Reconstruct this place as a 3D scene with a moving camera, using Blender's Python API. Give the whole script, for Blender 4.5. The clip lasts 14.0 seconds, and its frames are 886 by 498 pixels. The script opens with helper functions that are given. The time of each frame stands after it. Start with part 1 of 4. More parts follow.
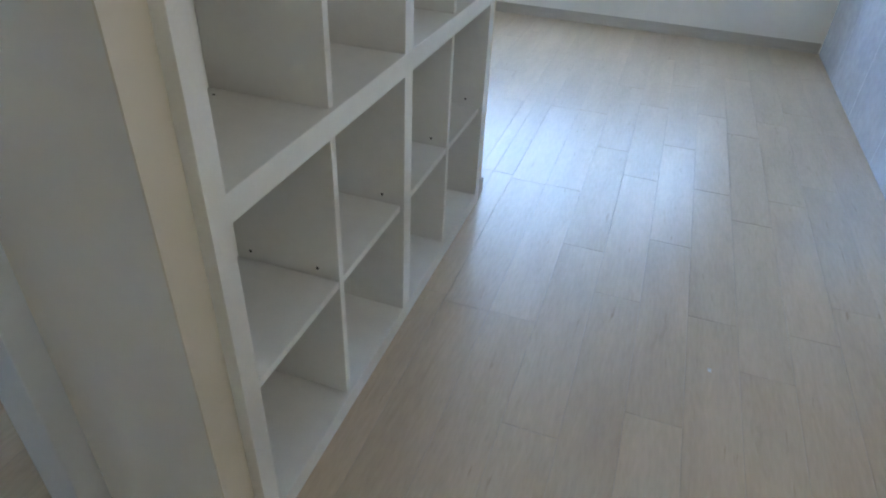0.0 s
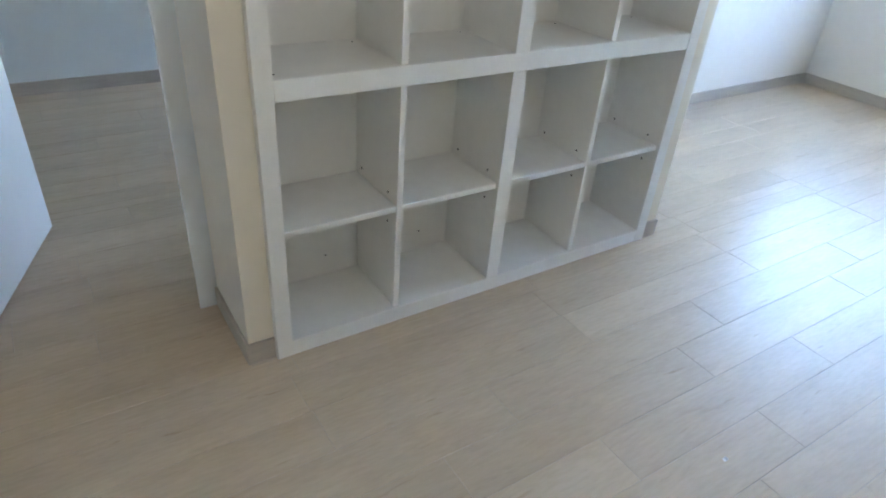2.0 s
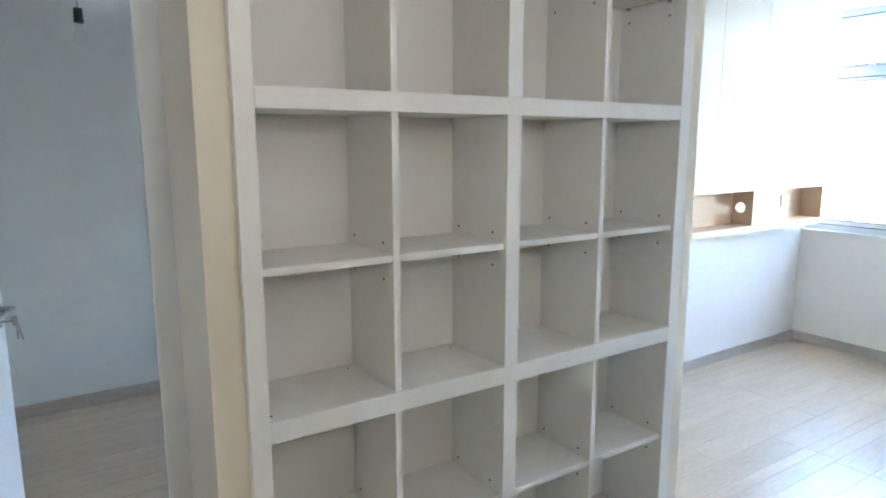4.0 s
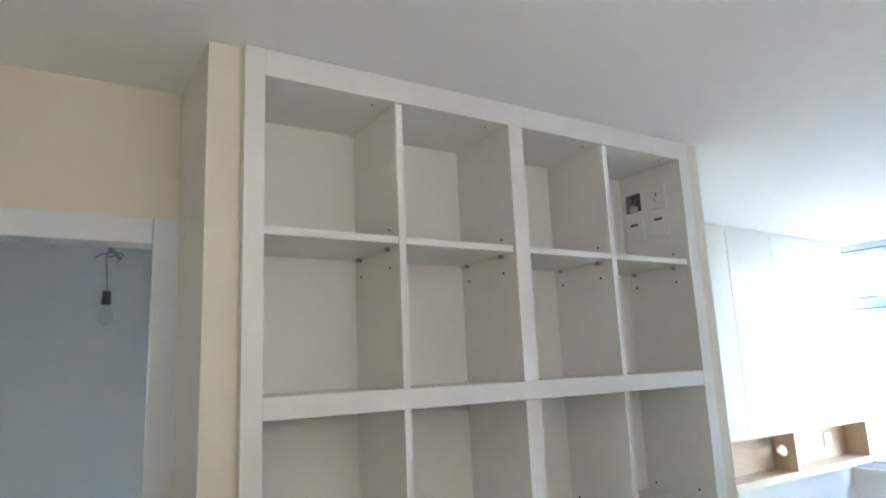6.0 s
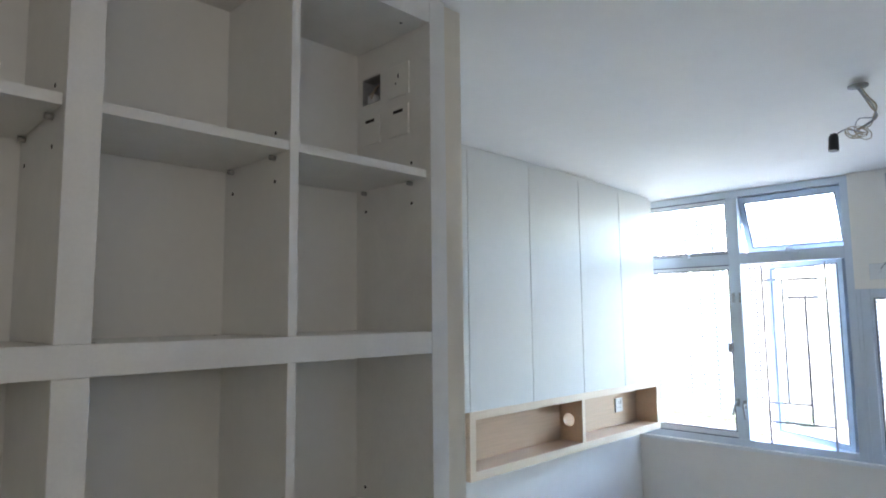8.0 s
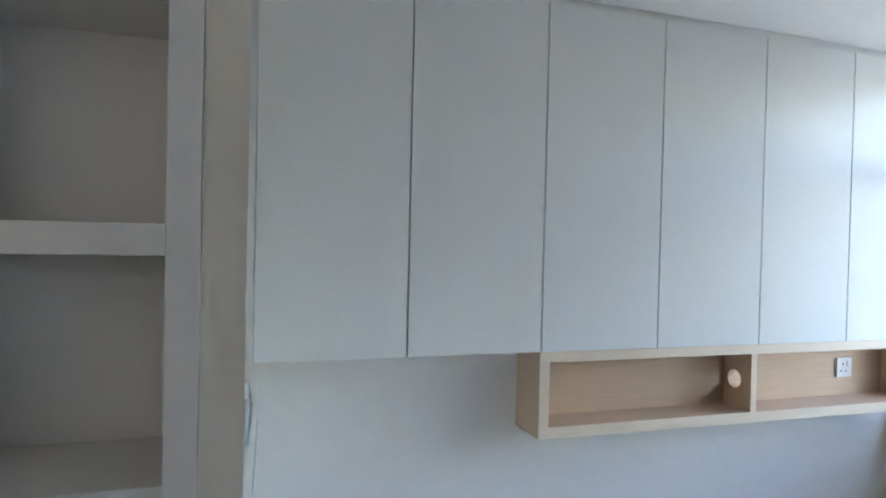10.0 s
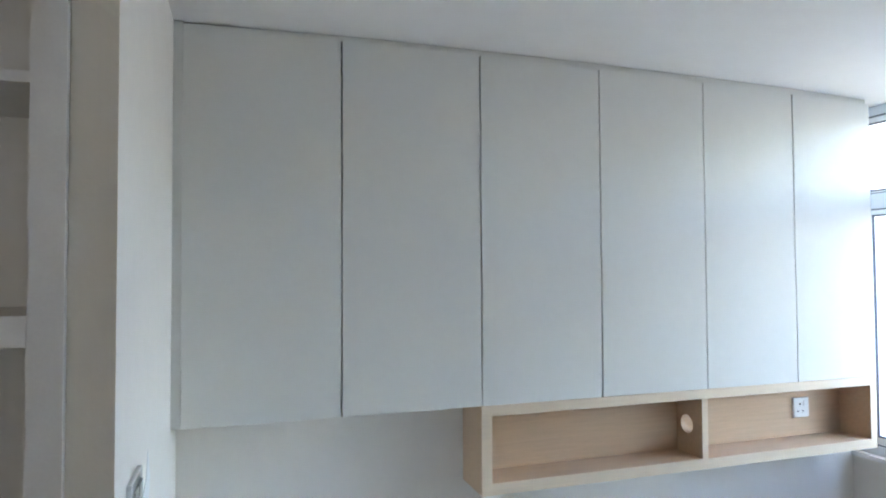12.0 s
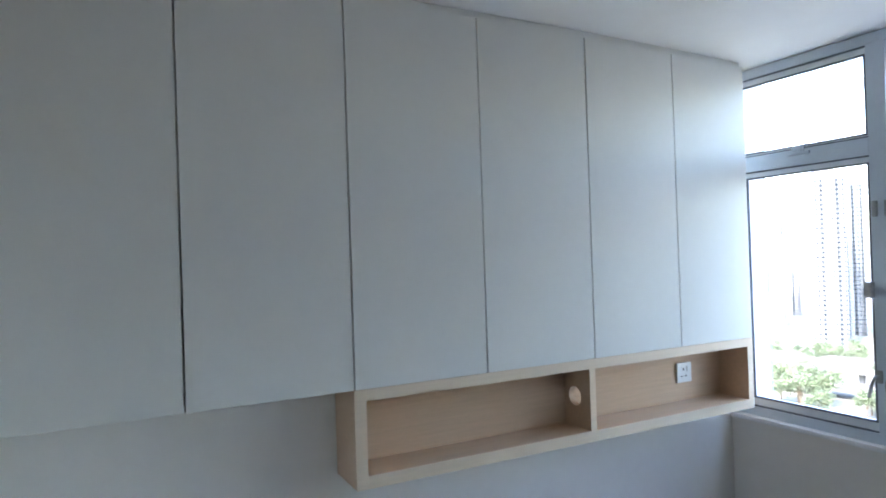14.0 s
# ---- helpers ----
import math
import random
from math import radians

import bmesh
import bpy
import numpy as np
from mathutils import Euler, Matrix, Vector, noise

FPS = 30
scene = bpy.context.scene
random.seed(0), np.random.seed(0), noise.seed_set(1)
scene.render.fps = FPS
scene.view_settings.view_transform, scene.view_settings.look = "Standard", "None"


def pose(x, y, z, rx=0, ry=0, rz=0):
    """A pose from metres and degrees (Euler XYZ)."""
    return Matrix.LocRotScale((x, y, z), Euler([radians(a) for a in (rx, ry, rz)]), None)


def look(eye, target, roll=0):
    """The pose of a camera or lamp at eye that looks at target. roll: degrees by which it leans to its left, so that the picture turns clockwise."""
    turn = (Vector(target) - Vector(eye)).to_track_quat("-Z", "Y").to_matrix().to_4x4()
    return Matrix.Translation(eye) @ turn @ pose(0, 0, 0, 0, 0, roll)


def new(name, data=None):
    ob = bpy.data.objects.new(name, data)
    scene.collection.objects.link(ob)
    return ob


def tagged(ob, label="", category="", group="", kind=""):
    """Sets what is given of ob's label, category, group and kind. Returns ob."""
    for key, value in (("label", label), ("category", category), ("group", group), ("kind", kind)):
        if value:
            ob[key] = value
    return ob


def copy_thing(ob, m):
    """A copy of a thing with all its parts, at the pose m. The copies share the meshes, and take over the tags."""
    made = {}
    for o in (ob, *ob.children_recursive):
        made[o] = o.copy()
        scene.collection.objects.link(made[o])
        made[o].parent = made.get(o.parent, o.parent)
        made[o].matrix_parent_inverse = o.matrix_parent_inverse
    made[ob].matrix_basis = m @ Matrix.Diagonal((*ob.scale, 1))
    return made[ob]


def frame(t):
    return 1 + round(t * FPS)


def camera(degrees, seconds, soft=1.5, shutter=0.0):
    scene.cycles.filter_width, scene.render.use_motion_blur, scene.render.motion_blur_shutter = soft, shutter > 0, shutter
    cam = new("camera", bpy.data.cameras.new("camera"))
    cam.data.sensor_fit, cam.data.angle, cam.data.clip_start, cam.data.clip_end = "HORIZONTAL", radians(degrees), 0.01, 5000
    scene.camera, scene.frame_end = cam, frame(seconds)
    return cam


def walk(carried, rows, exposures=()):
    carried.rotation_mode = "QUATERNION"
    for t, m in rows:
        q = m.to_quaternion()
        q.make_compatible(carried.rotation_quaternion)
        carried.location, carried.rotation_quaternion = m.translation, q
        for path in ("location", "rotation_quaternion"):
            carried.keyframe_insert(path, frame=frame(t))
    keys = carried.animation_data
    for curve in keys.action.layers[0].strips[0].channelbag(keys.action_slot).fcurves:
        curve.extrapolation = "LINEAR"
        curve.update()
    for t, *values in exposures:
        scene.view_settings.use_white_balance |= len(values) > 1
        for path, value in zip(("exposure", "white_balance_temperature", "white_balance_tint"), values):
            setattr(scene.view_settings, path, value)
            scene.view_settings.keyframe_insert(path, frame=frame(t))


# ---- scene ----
cam = camera(70.0, 14.0, soft=1.9)
PATH = [
    (0, (-0.638, -0.567, 1.361), (0.923, -0.073, 0.212), 3.0),
    (0.5, (-0.613, -0.845, 1.364), (0.707, 0.05, 0.157), 5.9),
    (1, (-0.643, -1.078, 1.355), (0.567, -0.026, 0.16), 3.3),
    (1.5, (-0.546, -1.306, 1.337), (0.456, -0.032, 0.165), 3.0),
    (2, (-0.426, -1.438, 1.363), (0.536, -0.056, 0.284), 4.8),
    (2.5, (-0.399, -1.474, 1.403), (0.605, 0.017, 0.525), 2.1),
    (3, (-0.393, -1.466, 1.453), (0.643, 0.111, 0.79), 1.3),
    (3.5, (-0.395, -1.455, 1.496), (0.659, 0.167, 0.989), 0.6),
    (4, (-0.394, -1.444, 1.537), (0.686, 0.206, 1.208), -0.1),
    (4.2, (-0.393, -1.443, 1.56), (0.682, 0.224, 1.301), -0.2),
    (6.3, (-0.335, -1.386, 1.721), (0.722, 0.265, 2.119), -2.3),
    (6.5, (-0.28, -1.341, 1.722), (0.913, 0.221, 2.091), -1.9),
    (7, (-0.082, -1.184, 1.736), (1.418, 0.093, 2.083), -1.9),
    (7.5, (0.177, -1.099, 1.695), (1.69, 0.175, 1.99), -2.7),
    (8, (0.516, -1.07, 1.707), (1.926, 0.333, 1.912), -0.6),
    (8.5, (0.833, -0.994, 1.691), (2.164, 0.492, 1.835), -0.9),
    (9, (1.171, -1.025, 1.66), (2.287, 0.635, 1.687), -2.9),
    (9.2, (1.303, -1.052, 1.627), (2.275, 0.692, 1.512), -0.2),
    (11.3, (1.842, -1.105, 1.739), (2.246, 0.852, 1.836), -0.5),
    (11.5, (1.832, -1.114, 1.744), (2.288, 0.831, 1.834), -0.4),
    (12, (1.864, -1.134, 1.736), (2.481, 0.767, 1.799), -0.3),
    (12.5, (1.879, -1.138, 1.739), (2.635, 0.712, 1.804), 0.3),
    (13, (1.899, -1.125, 1.741), (2.81, 0.655, 1.791), 1.1),
    (13.5, (1.924, -1.082, 1.723), (2.989, 0.61, 1.763), 0.2),
    (14, (2.031, -0.943, 1.672), (2.947, 0.835, 1.688), -1.9),
]
EXPOSURES = [(0, 5.8, 6250, 12), (0.5, 5.8, 6200, 11), (1.5, 6.15, 6250, 12), (3, 6.4, 6300, 13), (4.2, 6.42, 6450, 14), (6.5, 6.15, 6500, 14), (7.5, 5.6, 6550, 15), (9, 4.97, 6450, 17), (11.5, 5.1, 6800, 17), (13.5, 4.7, 6600, 17), (14, 4.5, 6500, 17)]
walk(cam, [(t, look(eye, target, roll)) for t, eye, target, roll in PATH], EXPOSURES)

# ---- light: sky through the windows, sun on the far side of the block ----
world = bpy.data.worlds.new("sky")
scene.world = world
world.use_nodes = True
wt = world.node_tree
sky = wt.nodes.new("ShaderNodeTexSky")
sky.sky_type, sky.sun_disc = "NISHITA", False
SUN_EL, SUN_AZ = 50, 250          # degrees; azimuth measured from +y towards +x
sky.sun_elevation, sky.sun_rotation = radians(SUN_EL), radians(SUN_AZ)
sky.air_density, sky.dust_density, sky.ozone_density = 1.0, 2.5, 1.0
wt.nodes["Background"].inputs["Strength"].default_value = 0.15
wt.links.new(sky.outputs[0], wt.nodes["Background"].inputs["Color"])
lamp = bpy.data.lights.new("sun", "SUN")
lamp.energy, lamp.angle, lamp.color = 1.1, radians(0.5), (1.0, 0.95, 0.88)
sun = new("sun", lamp)
az, el = radians(SUN_AZ), radians(SUN_EL)
sun_way = Vector((math.sin(az) * math.cos(el), math.cos(az) * math.cos(el), math.sin(el)))
sun.matrix_world = look(sun_way * 50, (0, 0, 0))
# added fill lamp, unseen, tilted up to brighten the ceiling and the bookshelf
fill_lamp = bpy.data.lights.new("unseen_fill", "AREA")
fill_lamp.shape, fill_lamp.size, fill_lamp.size_y, fill_lamp.energy, fill_lamp.color = "RECTANGLE", 1.5, 0.60, 0.17, (0.96, 0.97, 0.95)
new("unseen_fill", fill_lamp).matrix_world = look((0.15, -2.15, 1.95), (0.15, -1.15, 3.40))


# ---- materials ----
def material(name, color, rough=0.5, metal=0.0, vary=0.05, scale=6.0, bump=0.0, bump_scale=200.0, coat=0.0, rand=0.0, stretch=(1, 1, 1), rough_vary=0.08, spec=0.5, second=None, world_space=False):
    """A painted or plain surface: colour and gloss uneven at two scales, with a fine relief."""
    m = bpy.data.materials.new(name)
    m.use_nodes = True
    t = m.node_tree
    b = t.nodes["Principled BSDF"]
    tc = t.nodes.new("ShaderNodeTexCoord")
    mp = t.nodes.new("ShaderNodeMapping")
    mp.inputs["Scale"].default_value = stretch
    if world_space:
        geo = t.nodes.new("ShaderNodeNewGeometry")
        t.links.new(geo.outputs["Position"], mp.inputs["Vector"])
    elif rand:
        oi = t.nodes.new("ShaderNodeObjectInfo")
        ad = t.nodes.new("ShaderNodeVectorMath")
        mul = t.nodes.new("ShaderNodeMath")
        mul.operation, mul.inputs[1].default_value = "MULTIPLY", 40.0
        t.links.new(oi.outputs["Random"], mul.inputs[0])
        t.links.new(tc.outputs["Object"], ad.inputs[0])
        t.links.new(mul.outputs[0], ad.inputs[1])
        t.links.new(ad.outputs[0], mp.inputs["Vector"])
    else:
        t.links.new(tc.outputs["Object"], mp.inputs["Vector"])
    big = t.nodes.new("ShaderNodeTexNoise")
    big.inputs["Scale"].default_value, big.inputs["Detail"].default_value = scale, 5
    fine = t.nodes.new("ShaderNodeTexNoise")
    fine.inputs["Scale"].default_value, fine.inputs["Detail"].default_value = scale * 9, 4
    for n in (big, fine):
        t.links.new(mp.outputs[0], n.inputs["Vector"])
    mixn = t.nodes.new("ShaderNodeMath")
    mixn.operation = "MULTIPLY_ADD"
    mixn.inputs[1].default_value = 0.4
    t.links.new(fine.outputs["Fac"], mixn.inputs[0])
    half = t.nodes.new("ShaderNodeMath")
    half.operation, half.inputs[1].default_value = "MULTIPLY", 0.6
    t.links.new(big.outputs["Fac"], half.inputs[0])
    t.links.new(half.outputs[0], mixn.inputs[2])
    ramp = t.nodes.new("ShaderNodeValToRGB")
    lo = second or [c * (1 - vary) for c in color]
    hi = [min(0.95, c * (1 + vary)) for c in color]
    ramp.color_ramp.elements[0].position, ramp.color_ramp.elements[1].position = 0.35, 0.65
    ramp.color_ramp.elements[0].color = (*lo, 1)
    ramp.color_ramp.elements[1].color = (*hi, 1)
    t.links.new(mixn.outputs[0], ramp.inputs[0])
    t.links.new(ramp.outputs[0], b.inputs["Base Color"])
    rr = t.nodes.new("ShaderNodeMapRange")
    rr.inputs["To Min"].default_value, rr.inputs["To Max"].default_value = max(0.02, rough - rough_vary), min(1, rough + rough_vary)
    t.links.new(mixn.outputs[0], rr.inputs["Value"])
    t.links.new(rr.outputs[0], b.inputs["Roughness"])
    b.inputs["Metallic"].default_value = metal
    b.inputs["Specular IOR Level"].default_value = spec
    b.inputs["Coat Weight"].default_value = coat
    if bump:
        bn = t.nodes.new("ShaderNodeTexNoise")
        bn.inputs["Scale"].default_value, bn.inputs["Detail"].default_value = bump_scale, 3
        t.links.new(mp.outputs[0], bn.inputs["Vector"])
        bp = t.nodes.new("ShaderNodeBump")
        bp.inputs["Strength"].default_value, bp.inputs["Distance"].default_value = bump, 0.002
        t.links.new(bn.outputs["Fac"], bp.inputs["Height"])
        t.links.new(bp.outputs[0], b.inputs["Normal"])
    return m


WALL = material("wall_paint", (0.86, 0.82, 0.755), 0.75, vary=0.02, scale=2, bump=0.25, bump_scale=90, world_space=True)
CREAM = material("cream_wall_surface", (0.82, 0.745, 0.62), 0.7, vary=0.03, scale=2, bump=0.3, bump_scale=70, world_space=True)
CEIL = material("ceiling_paint", (0.90, 0.885, 0.855), 0.8, vary=0.02, scale=1.2, bump=0.2, bump_scale=80)
BOARD = material("white_melamine", (0.87, 0.845, 0.79), 0.42, vary=0.02, scale=5, bump=0.08, bump_scale=500, world_space=True)
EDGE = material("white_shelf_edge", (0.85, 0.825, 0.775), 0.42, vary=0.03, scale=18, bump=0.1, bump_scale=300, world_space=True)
DOORW = material("satin_white_lacquer", (0.77, 0.755, 0.70), 0.46, vary=0.015, scale=3, bump=0.1, bump_scale=160, world_space=True, spec=0.28)
# oak front edges: paler, the window light on them put into the colour
OAKE = material("lit_oak_front_edge", (0.80, 0.64, 0.47), 0.4, vary=0.04, scale=9, stretch=(0.5, 6, 9), world_space=True)
OAK = material("pale_oak_veneer", (0.64, 0.44, 0.285), 0.38, vary=0.06, scale=9, stretch=(0.5, 6, 9), bump=0.15, bump_scale=60, world_space=True)
FRAME = material("pale_powder_coated_aluminium", (0.60, 0.655, 0.72), 0.32, vary=0.03, scale=8, world_space=True)
SILL = material("white_sill_stone", (0.84, 0.84, 0.83), 0.3, vary=0.05, scale=12, world_space=True)
STEEL = material("brushed_steel", (0.42, 0.41, 0.39), 0.3, metal=1.0, vary=0.15, scale=40)
BARS = material("grey_painted_steel", (0.42, 0.43, 0.50), 0.4, metal=0.2, vary=0.1, scale=20)
# closed sashes white as lit, open ones darkened as backlit: shading in the colour
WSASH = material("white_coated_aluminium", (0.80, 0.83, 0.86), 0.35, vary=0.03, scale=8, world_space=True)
SASH = material("backlit_blue_grey_aluminium", (0.40, 0.48, 0.59), 0.4, vary=0.08, scale=14)
DARK = material("black_plastic", (0.03, 0.035, 0.045), 0.35, vary=0.2, scale=40)
GASKET_GAP = material("dark_rubber_and_gap_shade", (0.09, 0.105, 0.14), 0.6, vary=0.2, scale=40)
HOLE = material("dark_hole", (0.03, 0.027, 0.022), 0.8, vary=0.2, scale=40)
COPPER = material("tinned_wire", (0.50, 0.42, 0.32), 0.35, metal=0.6, vary=0.3, scale=80)
WIREG = material("grey_cable_sheath", (0.34, 0.34, 0.34), 0.5, vary=0.2, scale=60)
# bedroom far wall: the cool window light is put into its colour
BWALL = material("cool_lit_bedroom_wall", (0.76, 0.79, 0.79), 0.75, vary=0.02, scale=2, bump=0.25, bump_scale=90, world_space=True)
PLATE = material("white_moulded_plastic", (0.80, 0.80, 0.79), 0.25, vary=0.015, scale=30)
ACW = material("off_white_abs_plastic", (0.76, 0.76, 0.74), 0.4, vary=0.03, scale=14)
ACG = material("grey_filter_panel", (0.48, 0.48, 0.48), 0.5, vary=0.04, scale=30)
LACQ = material("glossy_pale_blue_panel", (0.50, 0.54, 0.62), 0.16, vary=0.12, scale=2.2, coat=0.3)
DOORP = material("painted_door", (0.76, 0.78, 0.80), 0.35, vary=0.02, scale=4, bump=0.1, bump_scale=90)
SKIRT = material("greige_tile_skirting", (0.50, 0.44, 0.375), 0.4, vary=0.08, scale=5, stretch=(1, 1, 6), world_space=True)
GROUT = material("grey_grout", (0.50, 0.42, 0.33), 0.8, vary=0.1, scale=60)
PAPER = material("printed_label_paper", (0.8, 0.8, 0.76), 0.5, vary=0.05, scale=60)
GREEN = material("label_green", (0.25, 0.5, 0.35), 0.5, scale=60)
YELLOW = material("label_yellow", (0.85, 0.72, 0.35), 0.5, scale=60)
REDDY = material("label_red", (0.75, 0.35, 0.25), 0.5, scale=60)
FROST = material("frosted_glass", (0.7, 0.72, 0.72), 0.5, vary=0.05, scale=40)
FILM = material("cloudy_protective_film", (0.84, 0.85, 0.84), 0.5, vary=0.03, scale=14)


def plank_material():
    """Wood-look porcelain plank: streaks along the length, worn glaze."""
    m = material("wood_look_porcelain", (0.56, 0.445, 0.32), 0.35, vary=0.06, scale=2.6, stretch=(0.8, 4.0, 1), rand=1, rough_vary=0.05, bump=0.05, bump_scale=22, second=(0.49, 0.38, 0.265))
    t = m.node_tree
    b = t.nodes["Principled BSDF"]
    ramp = [n for n in t.nodes if n.bl_idname == "ShaderNodeValToRGB"][0]
    mp = [n for n in t.nodes if n.bl_idname == "ShaderNodeMapping"][0]
    # long fine grain
    grain = t.nodes.new("ShaderNodeTexNoise")
    grain.inputs["Scale"].default_value, grain.inputs["Detail"].default_value, grain.inputs["Distortion"].default_value = 9.0, 6, 0.8
    t.links.new(mp.outputs[0], grain.inputs["Vector"])
    g = t.nodes.new("ShaderNodeValToRGB")
    g.color_ramp.elements[0].position, g.color_ramp.elements[1].position = 0.28, 0.42
    g.color_ramp.elements[0].color, g.color_ramp.elements[1].color = (0.84, 0.81, 0.77, 1), (1, 1, 1, 1)
    t.links.new(grain.outputs["Fac"], g.inputs[0])
    mx = t.nodes.new("ShaderNodeMix")
    mx.data_type, mx.blend_type = "RGBA", "MULTIPLY"
    mx.inputs[0].default_value = 0.4
    t.links.new(ramp.outputs[0], mx.inputs[6])
    t.links.new(g.outputs[0], mx.inputs[7])
    # tone from plank to plank
    oi = t.nodes.new("ShaderNodeObjectInfo")
    mr = t.nodes.new("ShaderNodeMapRange")
    mr.inputs["To Min"].default_value, mr.inputs["To Max"].default_value = 0.95, 1.03
    t.links.new(oi.outputs["Random"], mr.inputs["Value"])
    sc = t.nodes.new("ShaderNodeVectorMath")
    sc.operation = "SCALE"
    # short dark knots and flecks along the grain
    kn = t.nodes.new("ShaderNodeTexNoise")
    kn.inputs["Scale"].default_value, kn.inputs["Detail"].default_value, kn.inputs["Distortion"].default_value = 5.5, 3, 0.4
    kmap = t.nodes.new("ShaderNodeMapping")
    kmap.inputs["Scale"].default_value = (1.6, 2.2, 1)
    kmap.inputs["Location"].default_value = (7.3, 2.1, 0)
    t.links.new(mp.outputs[0], kmap.inputs["Vector"])
    t.links.new(kmap.outputs[0], kn.inputs["Vector"])
    kr = t.nodes.new("ShaderNodeValToRGB")
    kr.color_ramp.elements[0].position, kr.color_ramp.elements[1].position = 0.68, 0.80
    kr.color_ramp.elements[0].color, kr.color_ramp.elements[1].color = (1, 1, 1, 1), (0.76, 0.68, 0.60, 1)
    t.links.new(kn.outputs["Fac"], kr.inputs[0])
    mk = t.nodes.new("ShaderNodeMix")
    mk.data_type, mk.blend_type = "RGBA", "MULTIPLY"
    mk.inputs[0].default_value = 1.0
    t.links.new(mx.outputs[2], mk.inputs[6])
    t.links.new(kr.outputs[0], mk.inputs[7])
    t.links.new(mk.outputs[2], sc.inputs[0])
    t.links.new(mr.outputs[0], sc.inputs["Scale"])
    t.links.new(sc.outputs[0], b.inputs["Base Color"])
    return m


PLANK = plank_material()


def glass_material():
    m = bpy.data.materials.new("window_glass")
    m.use_nodes = True
    t = m.node_tree
    t.nodes.remove(t.nodes["Principled BSDF"])
    out = t.nodes["Material Output"]
    tr, gl, fr, mx, pw, ma = (t.nodes.new("ShaderNode" + n) for n in ("BsdfTransparent", "BsdfGlossy", "LayerWeight", "MixShader", "Math", "Math"))
    tr.inputs[0].default_value = (0.93, 0.96, 0.95, 1)
    gl.inputs["Roughness"].default_value = 0.02
    pw.operation, pw.inputs[1].default_value = "POWER", 5.0
    ma.operation, ma.inputs[1].default_value, ma.inputs[2].default_value = "MULTIPLY_ADD", 0.7, 0.03
    fr.inputs[0].default_value = 0.5
    t.links.new(fr.outputs["Facing"], pw.inputs[0])
    t.links.new(pw.outputs[0], ma.inputs[0])
    t.links.new(ma.outputs[0], mx.inputs[0])
    t.links.new(tr.outputs[0], mx.inputs[1])
    t.links.new(gl.outputs[0], mx.inputs[2])
    t.links.new(mx.outputs[0], out.inputs[0])
    return m


GLASS = glass_material()


# ---- mesh helpers ----
def add_box(bm, a, b, bevel=0.0):
    """A box from corner a to corner b added to bm, its edges rounded by bevel."""
    vs = [bm.verts.new((x, y, z)) for x in (a[0], b[0]) for y in (a[1], b[1]) for z in (a[2], b[2])]
    fs = [bm.faces.new([vs[i] for i in q]) for q in ((0, 1, 3, 2), (4, 6, 7, 5), (0, 4, 5, 1), (2, 3, 7, 6), (0, 2, 6, 4), (1, 5, 7, 3))]
    if bevel:
        es = list({e for f in fs for e in f.edges})
        bmesh.ops.bevel(bm, geom=es, offset=bevel, segments=2, profile=0.6, affect="EDGES")
    return bm


def add_rod(bm, a, b, r0, r1=None, sides=12):
    """A tapered rod from a to b with closed ends."""
    r1 = r0 if r1 is None else r1
    a, b = Vector(a), Vector(b)
    w = (b - a).normalized()
    u = w.orthogonal().normalized()
    v = w.cross(u)
    rings = []
    for c, r in ((a, r0), (b, r1)):
        rings.append([bm.verts.new(c + (u * math.cos(k * math.tau / sides) + v * math.sin(k * math.tau / sides)) * r) for k in range(sides)])
    for k in range(sides):
        bm.faces.new((rings[0][k], rings[0][(k + 1) % sides], rings[1][(k + 1) % sides], rings[1][k]))
    bm.faces.new(rings[0][::-1])
    bm.faces.new(rings[1])
    return bm


def add_path(bm, pts, r, sides=8):
    """A round cable along points, smoothed between them."""
    P = [Vector(p) for p in pts]
    fine = []
    for i in range(len(P) - 1):
        p0, p1, p2, p3 = P[max(i - 1, 0)], P[i], P[i + 1], P[min(i + 2, len(P) - 1)]
        for s in range(6):
            t = s / 6
            fine.append(0.5 * ((2 * p1) + (p2 - p0) * t + (2 * p0 - 5 * p1 + 4 * p2 - p3) * t * t + (3 * p1 - p0 - 3 * p2 + p3) * t ** 3))
    fine.append(P[-1])
    u, rings = None, []
    for i, c in enumerate(fine):
        w = (fine[min(i + 1, len(fine) - 1)] - fine[max(i - 1, 0)]).normalized()
        u = (u - w * u.dot(w)).normalized() if u else w.orthogonal().normalized()
        v = w.cross(u)
        rings.append([bm.verts.new(c + (u * math.cos(k * math.tau / sides) + v * math.sin(k * math.tau / sides)) * r) for k in range(sides)])
    for a, b in zip(rings, rings[1:]):
        for k in range(sides):
            bm.faces.new((a[k], a[(k + 1) % sides], b[(k + 1) % sides], b[k]))
    bm.faces.new(rings[0][::-1])
    bm.faces.new(rings[-1])
    return bm


def mesh_of(name, bm, mat, smooth=False):
    bmesh.ops.recalc_face_normals(bm, faces=bm.faces)
    me = bpy.data.meshes.new(name)
    bm.to_mesh(me)
    bm.free()
    me.materials.append(mat)
    if smooth:
        me.polygons.foreach_set("use_smooth", [True] * len(me.polygons))
    return me


def part(name, bm, mat, parent, label="", smooth=False, kind=""):
    ob = new(name, mesh_of(name, bm, mat, smooth))
    ob.parent = parent
    ob.matrix_parent_inverse = parent.matrix_world.inverted() if parent else Matrix()
    return tagged(ob, label=label, kind=kind)


